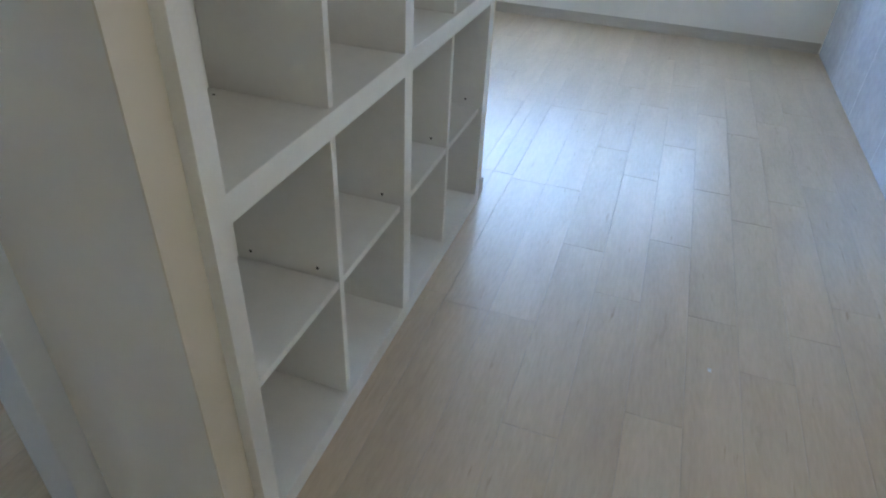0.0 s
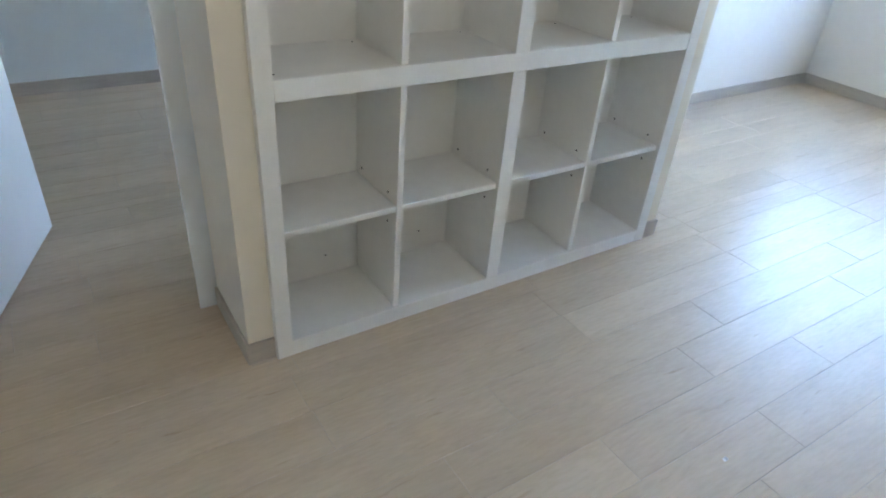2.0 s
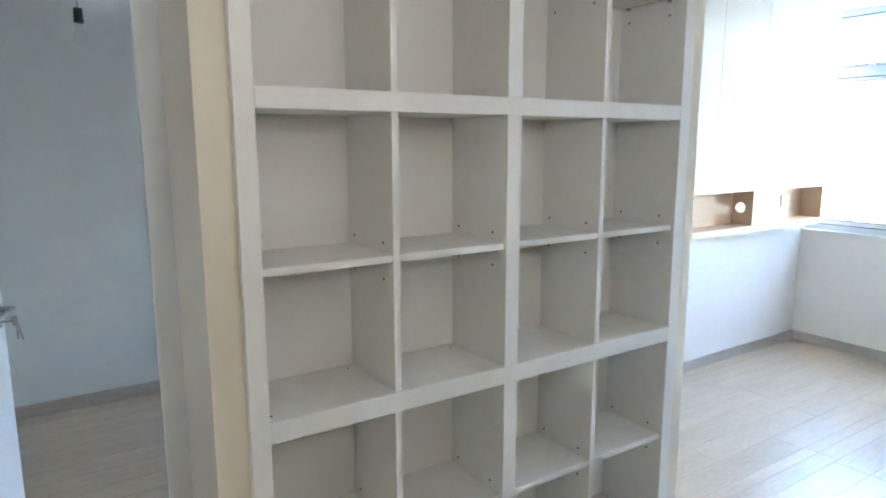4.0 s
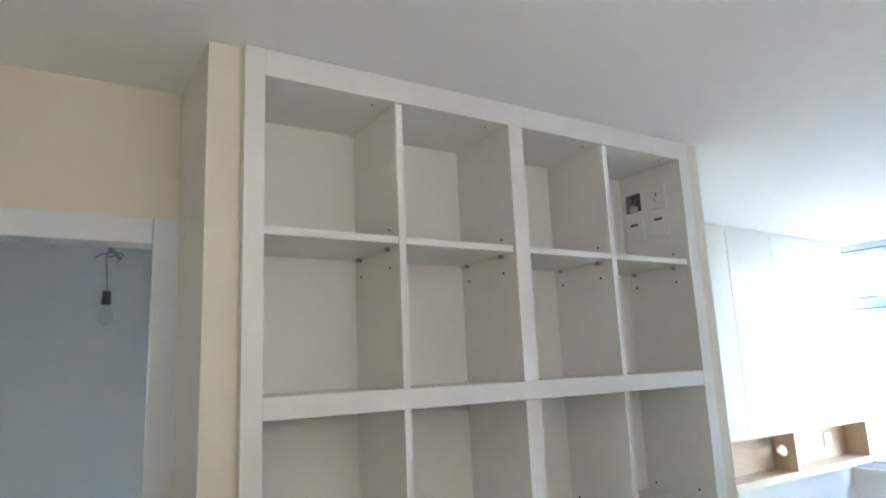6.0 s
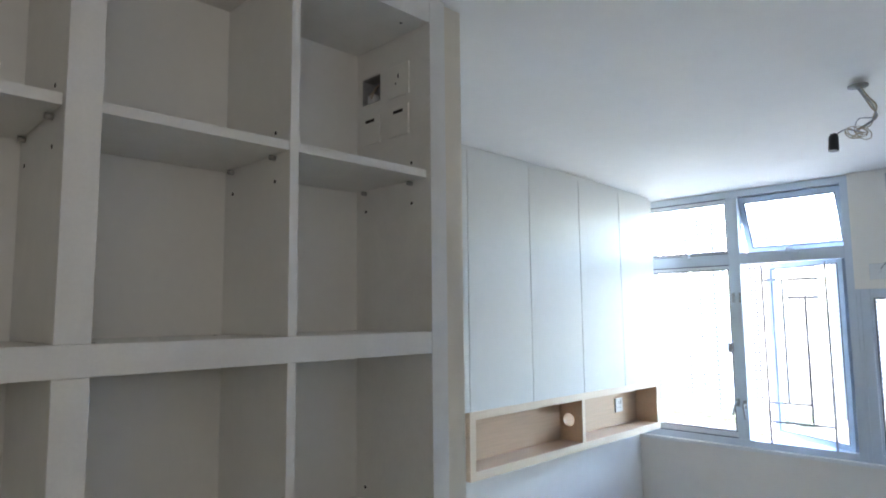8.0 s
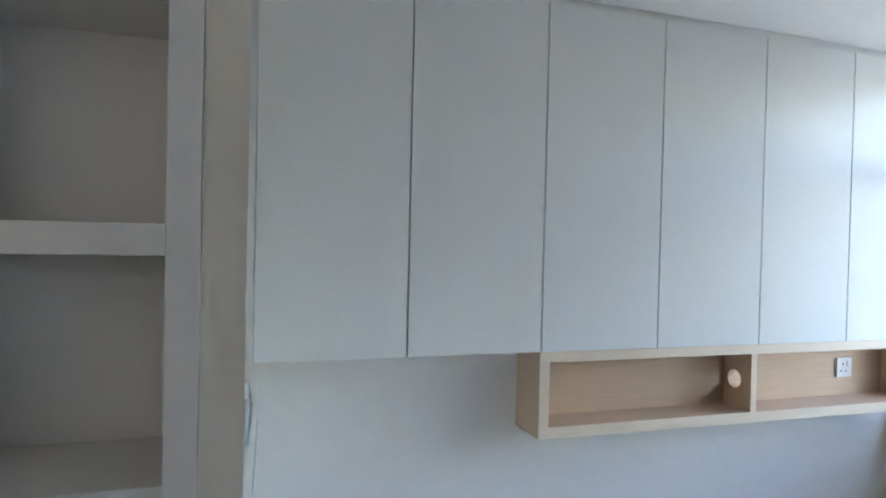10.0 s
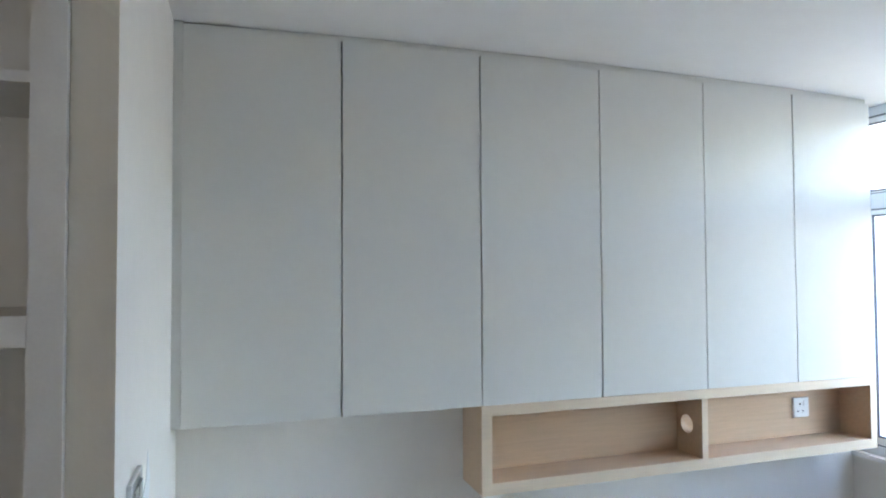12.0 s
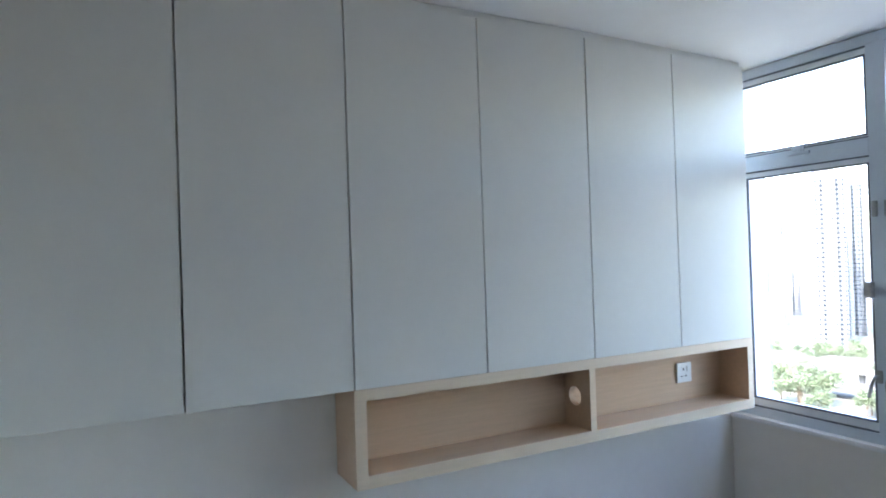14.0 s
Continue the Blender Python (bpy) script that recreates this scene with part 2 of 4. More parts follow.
def thing(name, label, category, group="", at=(0, 0, 0)):
    ob = new(name)
    ob.location = at
    ob.matrix_world = Matrix.Translation(at)
    ob.empty_display_size = 0.1
    return tagged(ob, label, category, group)


def bx(name, a, b, mat, parent, bevel=0.0, label=""):
    return part(name, add_box(bmesh.new(), a, b, bevel), mat, parent, label)


def structure(name, boxes, mat, label=""):
    bm = bmesh.new()
    for a, b in boxes:
        add_box(bm, a, b)
    return tagged(new(name, mesh_of(name, bm, mat)), label=label, kind="structure")


# ---- setting ----
H = 2.49                 # ceiling height over the bookshelf
HW = 2.56                # walls run up into the slab
XW = 4.585               # inner face of the facade wall
XF = 4.60                # inner face of the window frames
YB = 1.10                # back wall of the living room
YR = -1.68               # opposite wall, faced with glossy panels
floor = structure("floor", [((-1.6, -2.4, -0.12), (4.85, 2.8, -0.0011))], GROUT, "pale wood-look porcelain plank floor with thin grout joints")
SOFFIT = ((-1.72, H), (1.62, H), (2.3, 2.506), (3.1, 2.504), (3.6, 2.497), (4.06, 2.488), (4.4, 2.476), (4.86, 2.452))   # the plaster dips towards the facade


def soffit(x):
    return float(np.interp(x, [p[0] for p in SOFFIT], [p[1] for p in SOFFIT]))


bm = bmesh.new()
rows_ = [[bm.verts.new((x, y, z)) for y, z in ((-2.52, z0), (2.82, z0), (2.82, 2.64), (-2.52, 2.64))] for x, z0 in SOFFIT]
for A, B in zip(rows_, rows_[1:]):
    for k in range(4):
        bm.faces.new((A[k], B[k], B[(k + 1) % 4], A[(k + 1) % 4]))
bm.faces.new(rows_[0])
bm.faces.new(rows_[-1][::-1])
tagged(new("ceiling", mesh_of("ceiling", bm, CEIL)), label="smooth white painted ceiling", kind="structure")
structure("wall_back", [((1.676, YB, 0), (4.85, 1.22, HW))], WALL, "off-white painted wall behind the hanging cabinets")
structure("wall_pier_east", [((1.605, 0.018, 0), (1.676, YB + 0.12, HW))], WALL, "off-white painted side of the wall beside the bookshelf")
structure("wall_pier_west", [((-0.078, 0.030, 0), (-0.0003, 0.364, HW))], WALL, "off-white painted side of the wall beside the bookshelf")
# thin cream faces on the ends of both piers
structure("wall_end", [((1.605, 0.014, 0), (1.676, 0.018, HW)), ((-0.078, 0.026, 0), (-0.0003, 0.030, HW))], CREAM, "cream narrow ends of the walls beside the bookshelf")
structure("wall_behind_shelf", [((-0.078, 0.364, 0), (1.605, 0.47, HW))], WALL)
structure("wall_door", [((-0.105, 0.364, 0), (-0.0785, 0.47, HW)), ((-0.76, 0.364, 2.085), (-0.105, 0.47, HW)), ((-1.6, 0.364, 0), (-0.76, 0.47, HW))], CREAM, "cream painted wall around the bedroom doorway")
# hall, entrance and kitchen walls out of view are cream to warm the bounced light
structure("wall_hall", [((-1.72, -2.4, 0), (-1.6, 0.41, HW))], CREAM)
structure("wall_bedroom", [((-1.72, 0.41, 0), (-1.6, 2.8, HW))], WALL)
W4 = (-0.65, 0.95, 1.62, 2.40)         # added frosted window behind the walk, unseen; the fill lamp stands before it
structure("wall_entrance", [((-1.6, -2.52, 0), (W4[0], -2.4, HW)), ((W4[1], -2.52, 0), (1.3, -2.4, HW)), ((W4[0], -2.52, 0), (W4[1], -2.4, W4[2])), ((W4[0], -2.52, W4[3]), (W4[1], -2.4, HW))], CREAM)
structure("wall_kitchen", [((1.3, -2.4, 0), (1.42, -1.70, HW)), ((1.42, -1.80, 0), (4.85, -1.70, HW))], CREAM)
structure("wall_bedroom", [((-1.6, 2.70, 0), (4.85, 2.82, HW))], BWALL, "painted bedroom wall, tinted cool for the window light on it")
# facade with its openings
W1 = (-0.215, 1.085, 0.889, 2.462)
W2 = (-1.20, -0.235, 0.889, 1.82)
W3 = (1.45, 2.5, 0.925, 2.3)
structure("wall_facade", [
    ((XW, YR - 0.12, 0), (4.85, 2.82, 0.870)),
    ((XW + 0.1, W2[1], 0.870), (4.85, W1[0], W2[3])),
    ((XW, W2[0], W2[3]), (4.85, -0.41, 1.98)), ((XW, -0.41, W2[3]), (4.85, W1[0], HW)),
    ((XW, -1.09, 2.45), (4.85, -0.41, HW)), ((XW, W2[0], 1.98), (4.85, -1.09, HW)),
    ((XW, YR - 0.12, 0.870), (4.85, W2[0], HW)),
    ((XW, W1[1], 0.870), (4.85, W3[0], HW)),
    ((XW, W3[1], 0.870), (4.85, 2.82, HW)),
    ((XW, W3[0], 2.3), (4.85, W3[1], HW)),
], WALL, "off-white painted wall under and around the windows")
structure("sill", [((XW - 0.018, W2[0], 0.870), (4.85, W1[1] + 0.01, 0.889)), ((XW - 0.018, W3[0], 0.870), (4.85, W3[1], 0.889))], SILL, "thin white window sill")


def unseen_window():
    x0, x1, z0, z1 = W4
    t = tagged(thing("window_4", "unseen stand-in window glazed with frosted glass, added behind the fill lamp", "window", at=((x0 + x1) / 2, -2.46, z0)), kind="structure")
    bm = bmesh.new()
    for a, b in (((x0, z0), (x1, z0 + 0.045)), ((x0, z1 - 0.045), (x1, z1)), ((x0, z0 + 0.045), (x0 + 0.045, z1 - 0.045)), ((x1 - 0.045, z0 + 0.045), (x1, z1 - 0.045))):
        add_box(bm, (a[0], -2.49, a[1]), (b[0], -2.43, b[1]), 0.002)
    part("window_frame", bm, FRAME, t)
    bx("pane", (x0 + 0.045, -2.465, z0 + 0.045), (x1 - 0.045, -2.459, z1 - 0.045), FROST, t, 0, "frosted glass pane")


unseen_window()


def skirting(name, a, b):
    bm = add_box(bmesh.new(), a, b, 0.002)
    return tagged(new(name, mesh_of(name, bm, SKIRT)), label="greige tile skirting along the floor", kind="structure")


SK = 0.075
skirting("baseboard", (1.676, YB - 0.011, 0), (XW, YB, SK))
skirting("baseboard", (XW - 0.011, YR, 0), (XW, YB - 0.011, SK))
skirting("baseboard", (1.6055, 0.004, 0), (1.683, 0.0135, SK))
skirting("baseboard", (1.676, 0.0135, 0), (1.683, YB - 0.011, SK))
skirting("baseboard", (-0.087, 0.016, 0), (-0.0005, 0.0255, SK))
skirting("baseboard", (-0.087, 0.0255, 0), (-0.078, 0.349, SK))
skirting("baseboard", (-1.6, 2.689, 0), (XW, 2.70, SK))
skirting("baseboard", (-1.6, 0.353, 0), (-0.833, 0.364, SK))
skirting("baseboard", (-1.6, -2.4, 0), (-1.589, 0.353, SK))


# ---- glossy panels on the opposite wall ----
def glossy_panel(x0, x1):
    t = thing("wall_panel", "glossy pale blue full-height panel door reflecting the floor", "panel", "glossy panels", (x0, YR, 0))
    bx("door", (x0 + 0.002, YR - 0.018, 0.004), (x1 - 0.002, YR, H - 0.01), LACQ, t, 0.002)
    bx("handle", (x1 - 0.06, YR, 0.85), (x1 - 0.045, YR + 0.02, 1.15), STEEL, t, 0.003)


for i in range(5):
    glossy_panel(1.45 + i * 0.62, 1.45 + (i + 1) * 0.62)


# ---- bedroom door ----
def door_frame():
    t = tagged(thing("door_1", "white painted door frame around the bedroom doorway", "door frame", at=(-0.45, 0.364, 0)), kind="structure")
    y0, y1 = 0.350, 0.485
    bx("architrave", (-0.14, y0, 0), (-0.068, 0.3635, 2.132), DOORP, t, 0.004)
    bx("architrave", (-0.832, y0, 0), (-0.76, 0.3635, 2.132), DOORP, t, 0.004)
    bx("architrave", (-0.7595, y0, 2.062), (-0.1405, 0.3635, 2.132), DOORP, t, 0.004)
    bx("jamb", (-0.118, 0.3645, 0), (-0.1055, y1, 2.084), DOORP, t, 0.003)
    bx("jamb", (-0.7595, 0.3645, 0), (-0.745, y1, 2.084), DOORP, t, 0.003)
    bx("head", (-0.7445, 0.3645, 2.072), (-0.1185, y1, 2.0845), DOORP, t, 0.003)


door_frame()


def bedroom_door():
    hinge = Vector((-0.735, 0.475, 0))
    t = thing("bedroom_door", "open white painted door leaf with a steel lever handle and keys", "door", at=hinge)
    ang = math.degrees(math.atan2(1.10 - 0.475, -0.504 + 0.735))
    L = 0.672
    # built along +x, then turned; y = 0 is the face seen from the hall
    leaf = bx("leaf", (0, 0, 0.008), (L, 0.04, 2.038), DOORP, None, 0.002)
    obs = [leaf]
    bm = add_rod(bmesh.new(), (L - 0.055, 0, 1.0), (L - 0.055, -0.010, 1.0), 0.026, sides=24)
    add_rod(bm, (L - 0.055, -0.008, 1.0), (L - 0.055, -0.055, 1.0), 0.010, sides=16)
    obs.append(part("handle", add_path(bm, [(L - 0.055, -0.052, 1.0), (L - 0.085, -0.056, 1.0), (L - 0.13, -0.054, 0.997), (L - 0.175, -0.050, 0.992)], 0.0095), STEEL, None, "brushed steel lever handle", True))
    bm = add_rod(bmesh.new(), (L - 0.055, 0.04, 1.0), (L - 0.055, 0.09, 1.0), 0.010, sides=16)
    obs.append(part("handle", add_path(bm, [(L - 0.055, 0.09, 1.0), (L - 0.10, 0.095, 1.0), (L - 0.175, 0.09, 0.99)], 0.0095), STEEL, None, "brushed steel lever handle", True))
    bm = add_rod(bmesh.new(), (L - 0.055, 0, 0.955), (L - 0.055, -0.014, 0.955), 0.017, sides=20)
    obs.append(part("lock_cylinder", bm, STEEL, None, "", True))
    bm = bmesh.new()
    add_rod(bm, (L - 0.055, -0.014, 0.958), (L - 0.052, -0.048, 0.958), 0.004)
    add_rod(bm, (L - 0.050, -0.050, 0.972), (L - 0.046, -0.054, 0.940), 0.011, 0.008)
    add_box(bm, (L - 0.048, -0.058, 0.895), (L - 0.040, -0.053, 0.945), 0.001)
    add_rod(bm, (L - 0.040, -0.056, 0.940), (L - 0.020, -0.060, 0.885), 0.006, 0.003)
    obs.append(part("key_bunch", bm, STEEL, None, "small bunch of keys hanging from the lock"))
    for z in (0.25, 1.05, 1.8):
        obs.append(bx("hinge", (-0.012, 0.004, z), (0.004, 0.036, z + 0.09), STEEL, None, 0.002))
    m = pose(hinge.x, hinge.y, 0, 0, 0, ang)
    for o in obs:
        o.parent = t
        o.matrix_parent_inverse = Matrix()
        o.matrix_local = t.matrix_world.inverted() @ m
    return t


bedroom_door()


# ---- bookshelf ----
X0, XC0, XC1, X1 = 0.048, 0.777, 0.829, 1.553
DIV = ((0.402, 0.422), (1.176, 1.196))
RAILS = ((0.0, 0.055), (0.807, 0.862), (1.617, 1.667), (2.42, H - 0.002))
COLS = ((X0, 0.402), (0.422, XC0), (XC1, 1.176), (1.196, X1))
THIN = (0.414, 1.225, 2.035)
YK = 0.288


def bookshelf():
    t = thing("bookshelf", "empty white melamine built-in bookshelf, four cells wide, six high", "bookshelf", at=(0.8, 0, 0))
    top = H - 0.002
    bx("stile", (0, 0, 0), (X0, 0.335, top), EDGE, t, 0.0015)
    # right stile with the opening for the sunk box
    bm = bmesh.new()
    ys, zs = (0, 0.190, 0.268, 0.335), (0, 2.272, 2.345, top)
    near = [[bm.verts.new((X1, y, z)) for z in zs] for y in ys]
    far = [[bm.verts.new((1.604, y, z)) for z in zs] for y in ys]
    deep = [[bm.verts.new((1.598, ys[i], zs[j])) for j in (1, 2)] for i in (1, 2)]
    for i in range(3):
        for j in range(3):
            if (i, j) != (1, 1):
                bm.faces.new((near[i][j], near[i][j + 1], near[i + 1][j + 1], near[i + 1][j]))
            bm.faces.new((far[i][j], far[i + 1][j], far[i + 1][j + 1], far[i][j + 1]))
    for k in range(3):
        bm.faces.new((near[0][k], far[0][k], far[0][k + 1], near[0][k + 1]))
        bm.faces.new((near[3][k], near[3][k + 1], far[3][k + 1], far[3][k]))
        bm.faces.new((near[k][0], near[k + 1][0], far[k + 1][0], far[k][0]))
        bm.faces.new((near[k][3], far[k][3], far[k + 1][3], near[k + 1][3]))
    hole = [near[1][1], near[2][1], near[2][2], near[1][2]]
    sunk = [deep[0][0], deep[1][0], deep[1][1], deep[0][1]]
    for k in range(4):
        bm.faces.new((hole[k], hole[(k + 1) % 4], sunk[(k + 1) % 4], sunk[k]))
    bm.faces.new(sunk)
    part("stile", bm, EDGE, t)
    for z0, z1 in RAILS:
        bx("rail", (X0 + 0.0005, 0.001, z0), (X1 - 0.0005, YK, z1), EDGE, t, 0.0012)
    for (_, za), (zb, _) in zip(RAILS, RAILS[1:]):
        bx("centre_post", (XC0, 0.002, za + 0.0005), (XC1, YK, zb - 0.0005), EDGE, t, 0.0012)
        for d0, d1 in DIV:
            bx("divider", (d0, 0.012, za + 0.0005), (d1, YK, zb - 0.0005), BOARD, t, 0.001)
    bx("back_panel", (X0, YK + 0.0005, 0.0), (X1, YK + 0.010, top), BOARD, t)
    for z in THIN:
        for c0, c1 in COLS:
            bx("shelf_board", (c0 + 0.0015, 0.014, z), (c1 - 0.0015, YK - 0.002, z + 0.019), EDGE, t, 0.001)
    # steel shelf pins
    pin = mesh_of("shelf_pin", add_rod(add_rod(bmesh.new(), (0, 0, 0), (0.008, 0, 0), 0.0035), (0.001, 0, -0.0015), (0.013, 0, -0.0015), 0.006, 0.0055), STEEL, True)
    for z in THIN:
        for c0, c1 in COLS:
            for y in (0.069, 0.250):
                for x, turn in ((c0, 0), (c1, 180)):
                    o = new("shelf_pin", pin)
                    o.parent = t
                    o.matrix_parent_inverse = t.matrix_world.inverted()
                    o.matrix_basis = pose(x, y, z - 0.005, 0, 0, turn)
    # drilled pin holes above and below every board, and a few screw heads
    bm = bmesh.new()

    def disc(c, n, r):
        add_rod(bm, Vector(c) - Vector(n) * 0.004, Vector(c) + Vector(n) * 0.0006, r, sides=10)
    for z in (0.407, 1.221, 2.031):
        for c0, c1 in COLS:
            for y in (0.069, 0.250):
                for dz in (-0.051, 0.050):
                    disc((c0, y, z + dz), (1, 0, 0), 0.0040)
                    disc((c1, y, z + dz), (-1, 0, 0), 0.0040)
    for c0, c1 in COLS:
        for zr in (0.862, 1.667):
            disc((c1 - 0.03, 0.255, zr), (0, 0, 1), 0.003)
            disc((c0 + 0.015, 0.045, zr), (0, 0, 1), 0.0045)
        disc((c1 - 0.05, 0.05, 2.42), (0, 0, -1), 0.0035)
        disc((c0 + 0.06, YK, 2.36), (0, -1, 0), 0.003)
        disc((c1 - 0.12, YK, 0.13), (0, -1, 0), 0.003)
    part("pin_holes", bm, HOLE, t, "small dark drilled holes for the shelf pins", kind="stuff")


bookshelf()


def outlet_group():
    x = X1
    # open sunk box with loose wire ends
    t = thing("sunk_wall_box", "open square metal box with wires, sunk in the shelf side", "electrical box", at=(x, 0.229, 2.272))
    bm = bmesh.new()
    add_box(bm, (x + 0.040, 0.1905, 2.2725), (x + 0.0445, 0.2675, 2.3445))
    add_box(bm, (x + 0.002, 0.1905, 2.2725), (x + 0.040, 0.1925, 2.3445))
    add_box(bm, (x + 0.002, 0.2655, 2.2725), (x + 0.040, 0.2675, 2.3445))
    add_box(bm, (x + 0.002, 0.1925, 2.2725), (x + 0.040, 0.2655, 2.2745))
    add_box(bm, (x + 0.002, 0.1925, 2.3425), (x + 0.040, 0.2655, 2.3445))
    part("box", bm, WIREG, t)
    bm = add_path(bmesh.new(), [(x + 0.035, 0.24, 2.335), (x + 0.02, 0.235, 2.315), (x + 0.012, 0.245, 2.30), (x + 0.02, 0.252, 2.285), (x + 0.03, 0.24, 2.28)], 0.003)
    add_path(bm, [(x + 0.035, 0.22, 2.335), (x + 0.018, 0.23, 2.32), (x + 0.010, 0.236, 2.295), (x + 0.016, 0.25, 2.29)], 0.0025)
    part("wire", bm, COPPER, t, "", True)
    bm = bmesh.new()
    add_box(bm, (x + 0.010, 0.232, 2.278), (x + 0.032, 0.258, 2.303), 0.004)
    part("terminal_block", bm, PLATE, t)

    def blank(y0, y1, z0, z1, slot):
        p = thing("blank_wall_plate", "white square blank outlet plate screwed inside the shelf", "wall plate", "blank plates", (x, (y0 + y1) / 2, z0))
        bx("plate", (x - 0.0045, y0, z0), (x, y1, z1), BOARD, p, 0.002)
        ym = (y0 + y1) / 2
        if slot:
            bx("slot", (x - 0.0055, ym - 0.018, z1 - 0.018), (x - 0.0043, ym + 0.018, z1 - 0.010), HOLE, p, 0.0)
        else:
            bx("screw_hole", (x - 0.0055, ym - 0.002, z1 - 0.035), (x - 0.0043, ym + 0.002, z1 - 0.024), HOLE, p)
            bx("screw_hole", (x - 0.0055, ym + 0.008, z1 - 0.050), (x - 0.0043, ym + 0.011, z1 - 0.044), HOLE, p)
    blank(0.074, 0.152, 2.262, 2.345, False)
    blank(0.187, 0.269, 2.158, 2.236, True)
    blank(0.076, 0.152, 2.158, 2.236, True)


outlet_group()


# ---- hanging cabinets ----
CX0, CX1, CY, CZ0, CZ1 = 1.704, 4.490, 0.905, 1.264, 2.446


def door_top(x):
    """The doors are scribed to the dipping ceiling, a filler strip above them."""
    return float(np.interp(x, (1.7, 2.7, 3.15, 3.61, 4.08, 4.5), (2.484, 2.480, 2.475, 2.466, 2.455, 2.448)))


def hanging_cabinet(x0, xm, x1):
    t = thing("hanging_cabinet", "closed satin white handleless double-door hanging cabinet under the ceiling", "cabinet", "hanging cabinets", (x0, CY, CZ0))
    bm = bmesh.new()
    y0, y1 = CY + 0.0215, YB - 0.001
    add_box(bm, (x0, y0, CZ0 + 0.001), (x0 + 0.018, y1, CZ1))
    add_box(bm, (x1 - 0.018, y0, CZ0 + 0.001), (x1, y1, CZ1))
    add_box(bm, (x0 + 0.018, y0, CZ0 + 0.001), (x1 - 0.018, y1, CZ0 + 0.019))
    add_box(bm, (x0 + 0.018, y0, CZ1 - 0.018), (x1 - 0.018, y1, CZ1))
    add_box(bm, (x0 + 0.018, y1 - 0.006, CZ0 + 0.019), (x1 - 0.018, y1, CZ1 - 0.018))
    part("body", bm, BOARD, t)
    for a, b in ((x0, xm), (xm, x1)):
        bm = add_box(bmesh.new(), (a + (0.0002 if a == CX0 else 0.0026), CY, CZ0), (b - 0.0026, CY + 0.0185, CZ1 - 0.002))
        for v in bm.verts:
            if v.co.z > 2:
                v.co.z = door_top(v.co.x)
        bmesh.ops.bevel(bm, geom=bm.edges[:], offset=0.0012, segments=2, profile=0.6, affect="EDGES")
        part("door", bm, DOORW, t)
    return t


for x0_, xm_, x1_ in ((CX0, 2.183, 2.665), (2.665, 3.139, 3.607), (3.607, 4.058, CX1)):
    hanging_cabinet(x0_, xm_, x1_)
bm = add_box(bmesh.new(), (1.6765, CY + 0.006, CZ0), (CX0 - 0.001, YB - 0.001, HW - 0.02))
cuts = [CX0 - 0.0005, 2.3, 2.7, 3.1, 3.6, 4.06, CX1 + 0.002]
ring_ = [[bm.verts.new((x, y, z)) for y, z in ((CY + 0.020, door_top(x) + 0.003), (YB - 0.001, door_top(x) + 0.002), (YB - 0.001, HW), (CY + 0.020, HW))] for x in cuts]
for A, B in zip(ring_, ring_[1:]):
    for k in range(4):
        bm.faces.new((A[k], B[k], B[(k + 1) % 4], A[(k + 1) % 4]))
bm.faces.new(ring_[0])
bm.faces.new(ring_[-1][::-1])
tagged(new("trim", mesh_of("trim", bm, DOORW)), label="white filler strip between the cabinets and the ceiling", kind="structure")


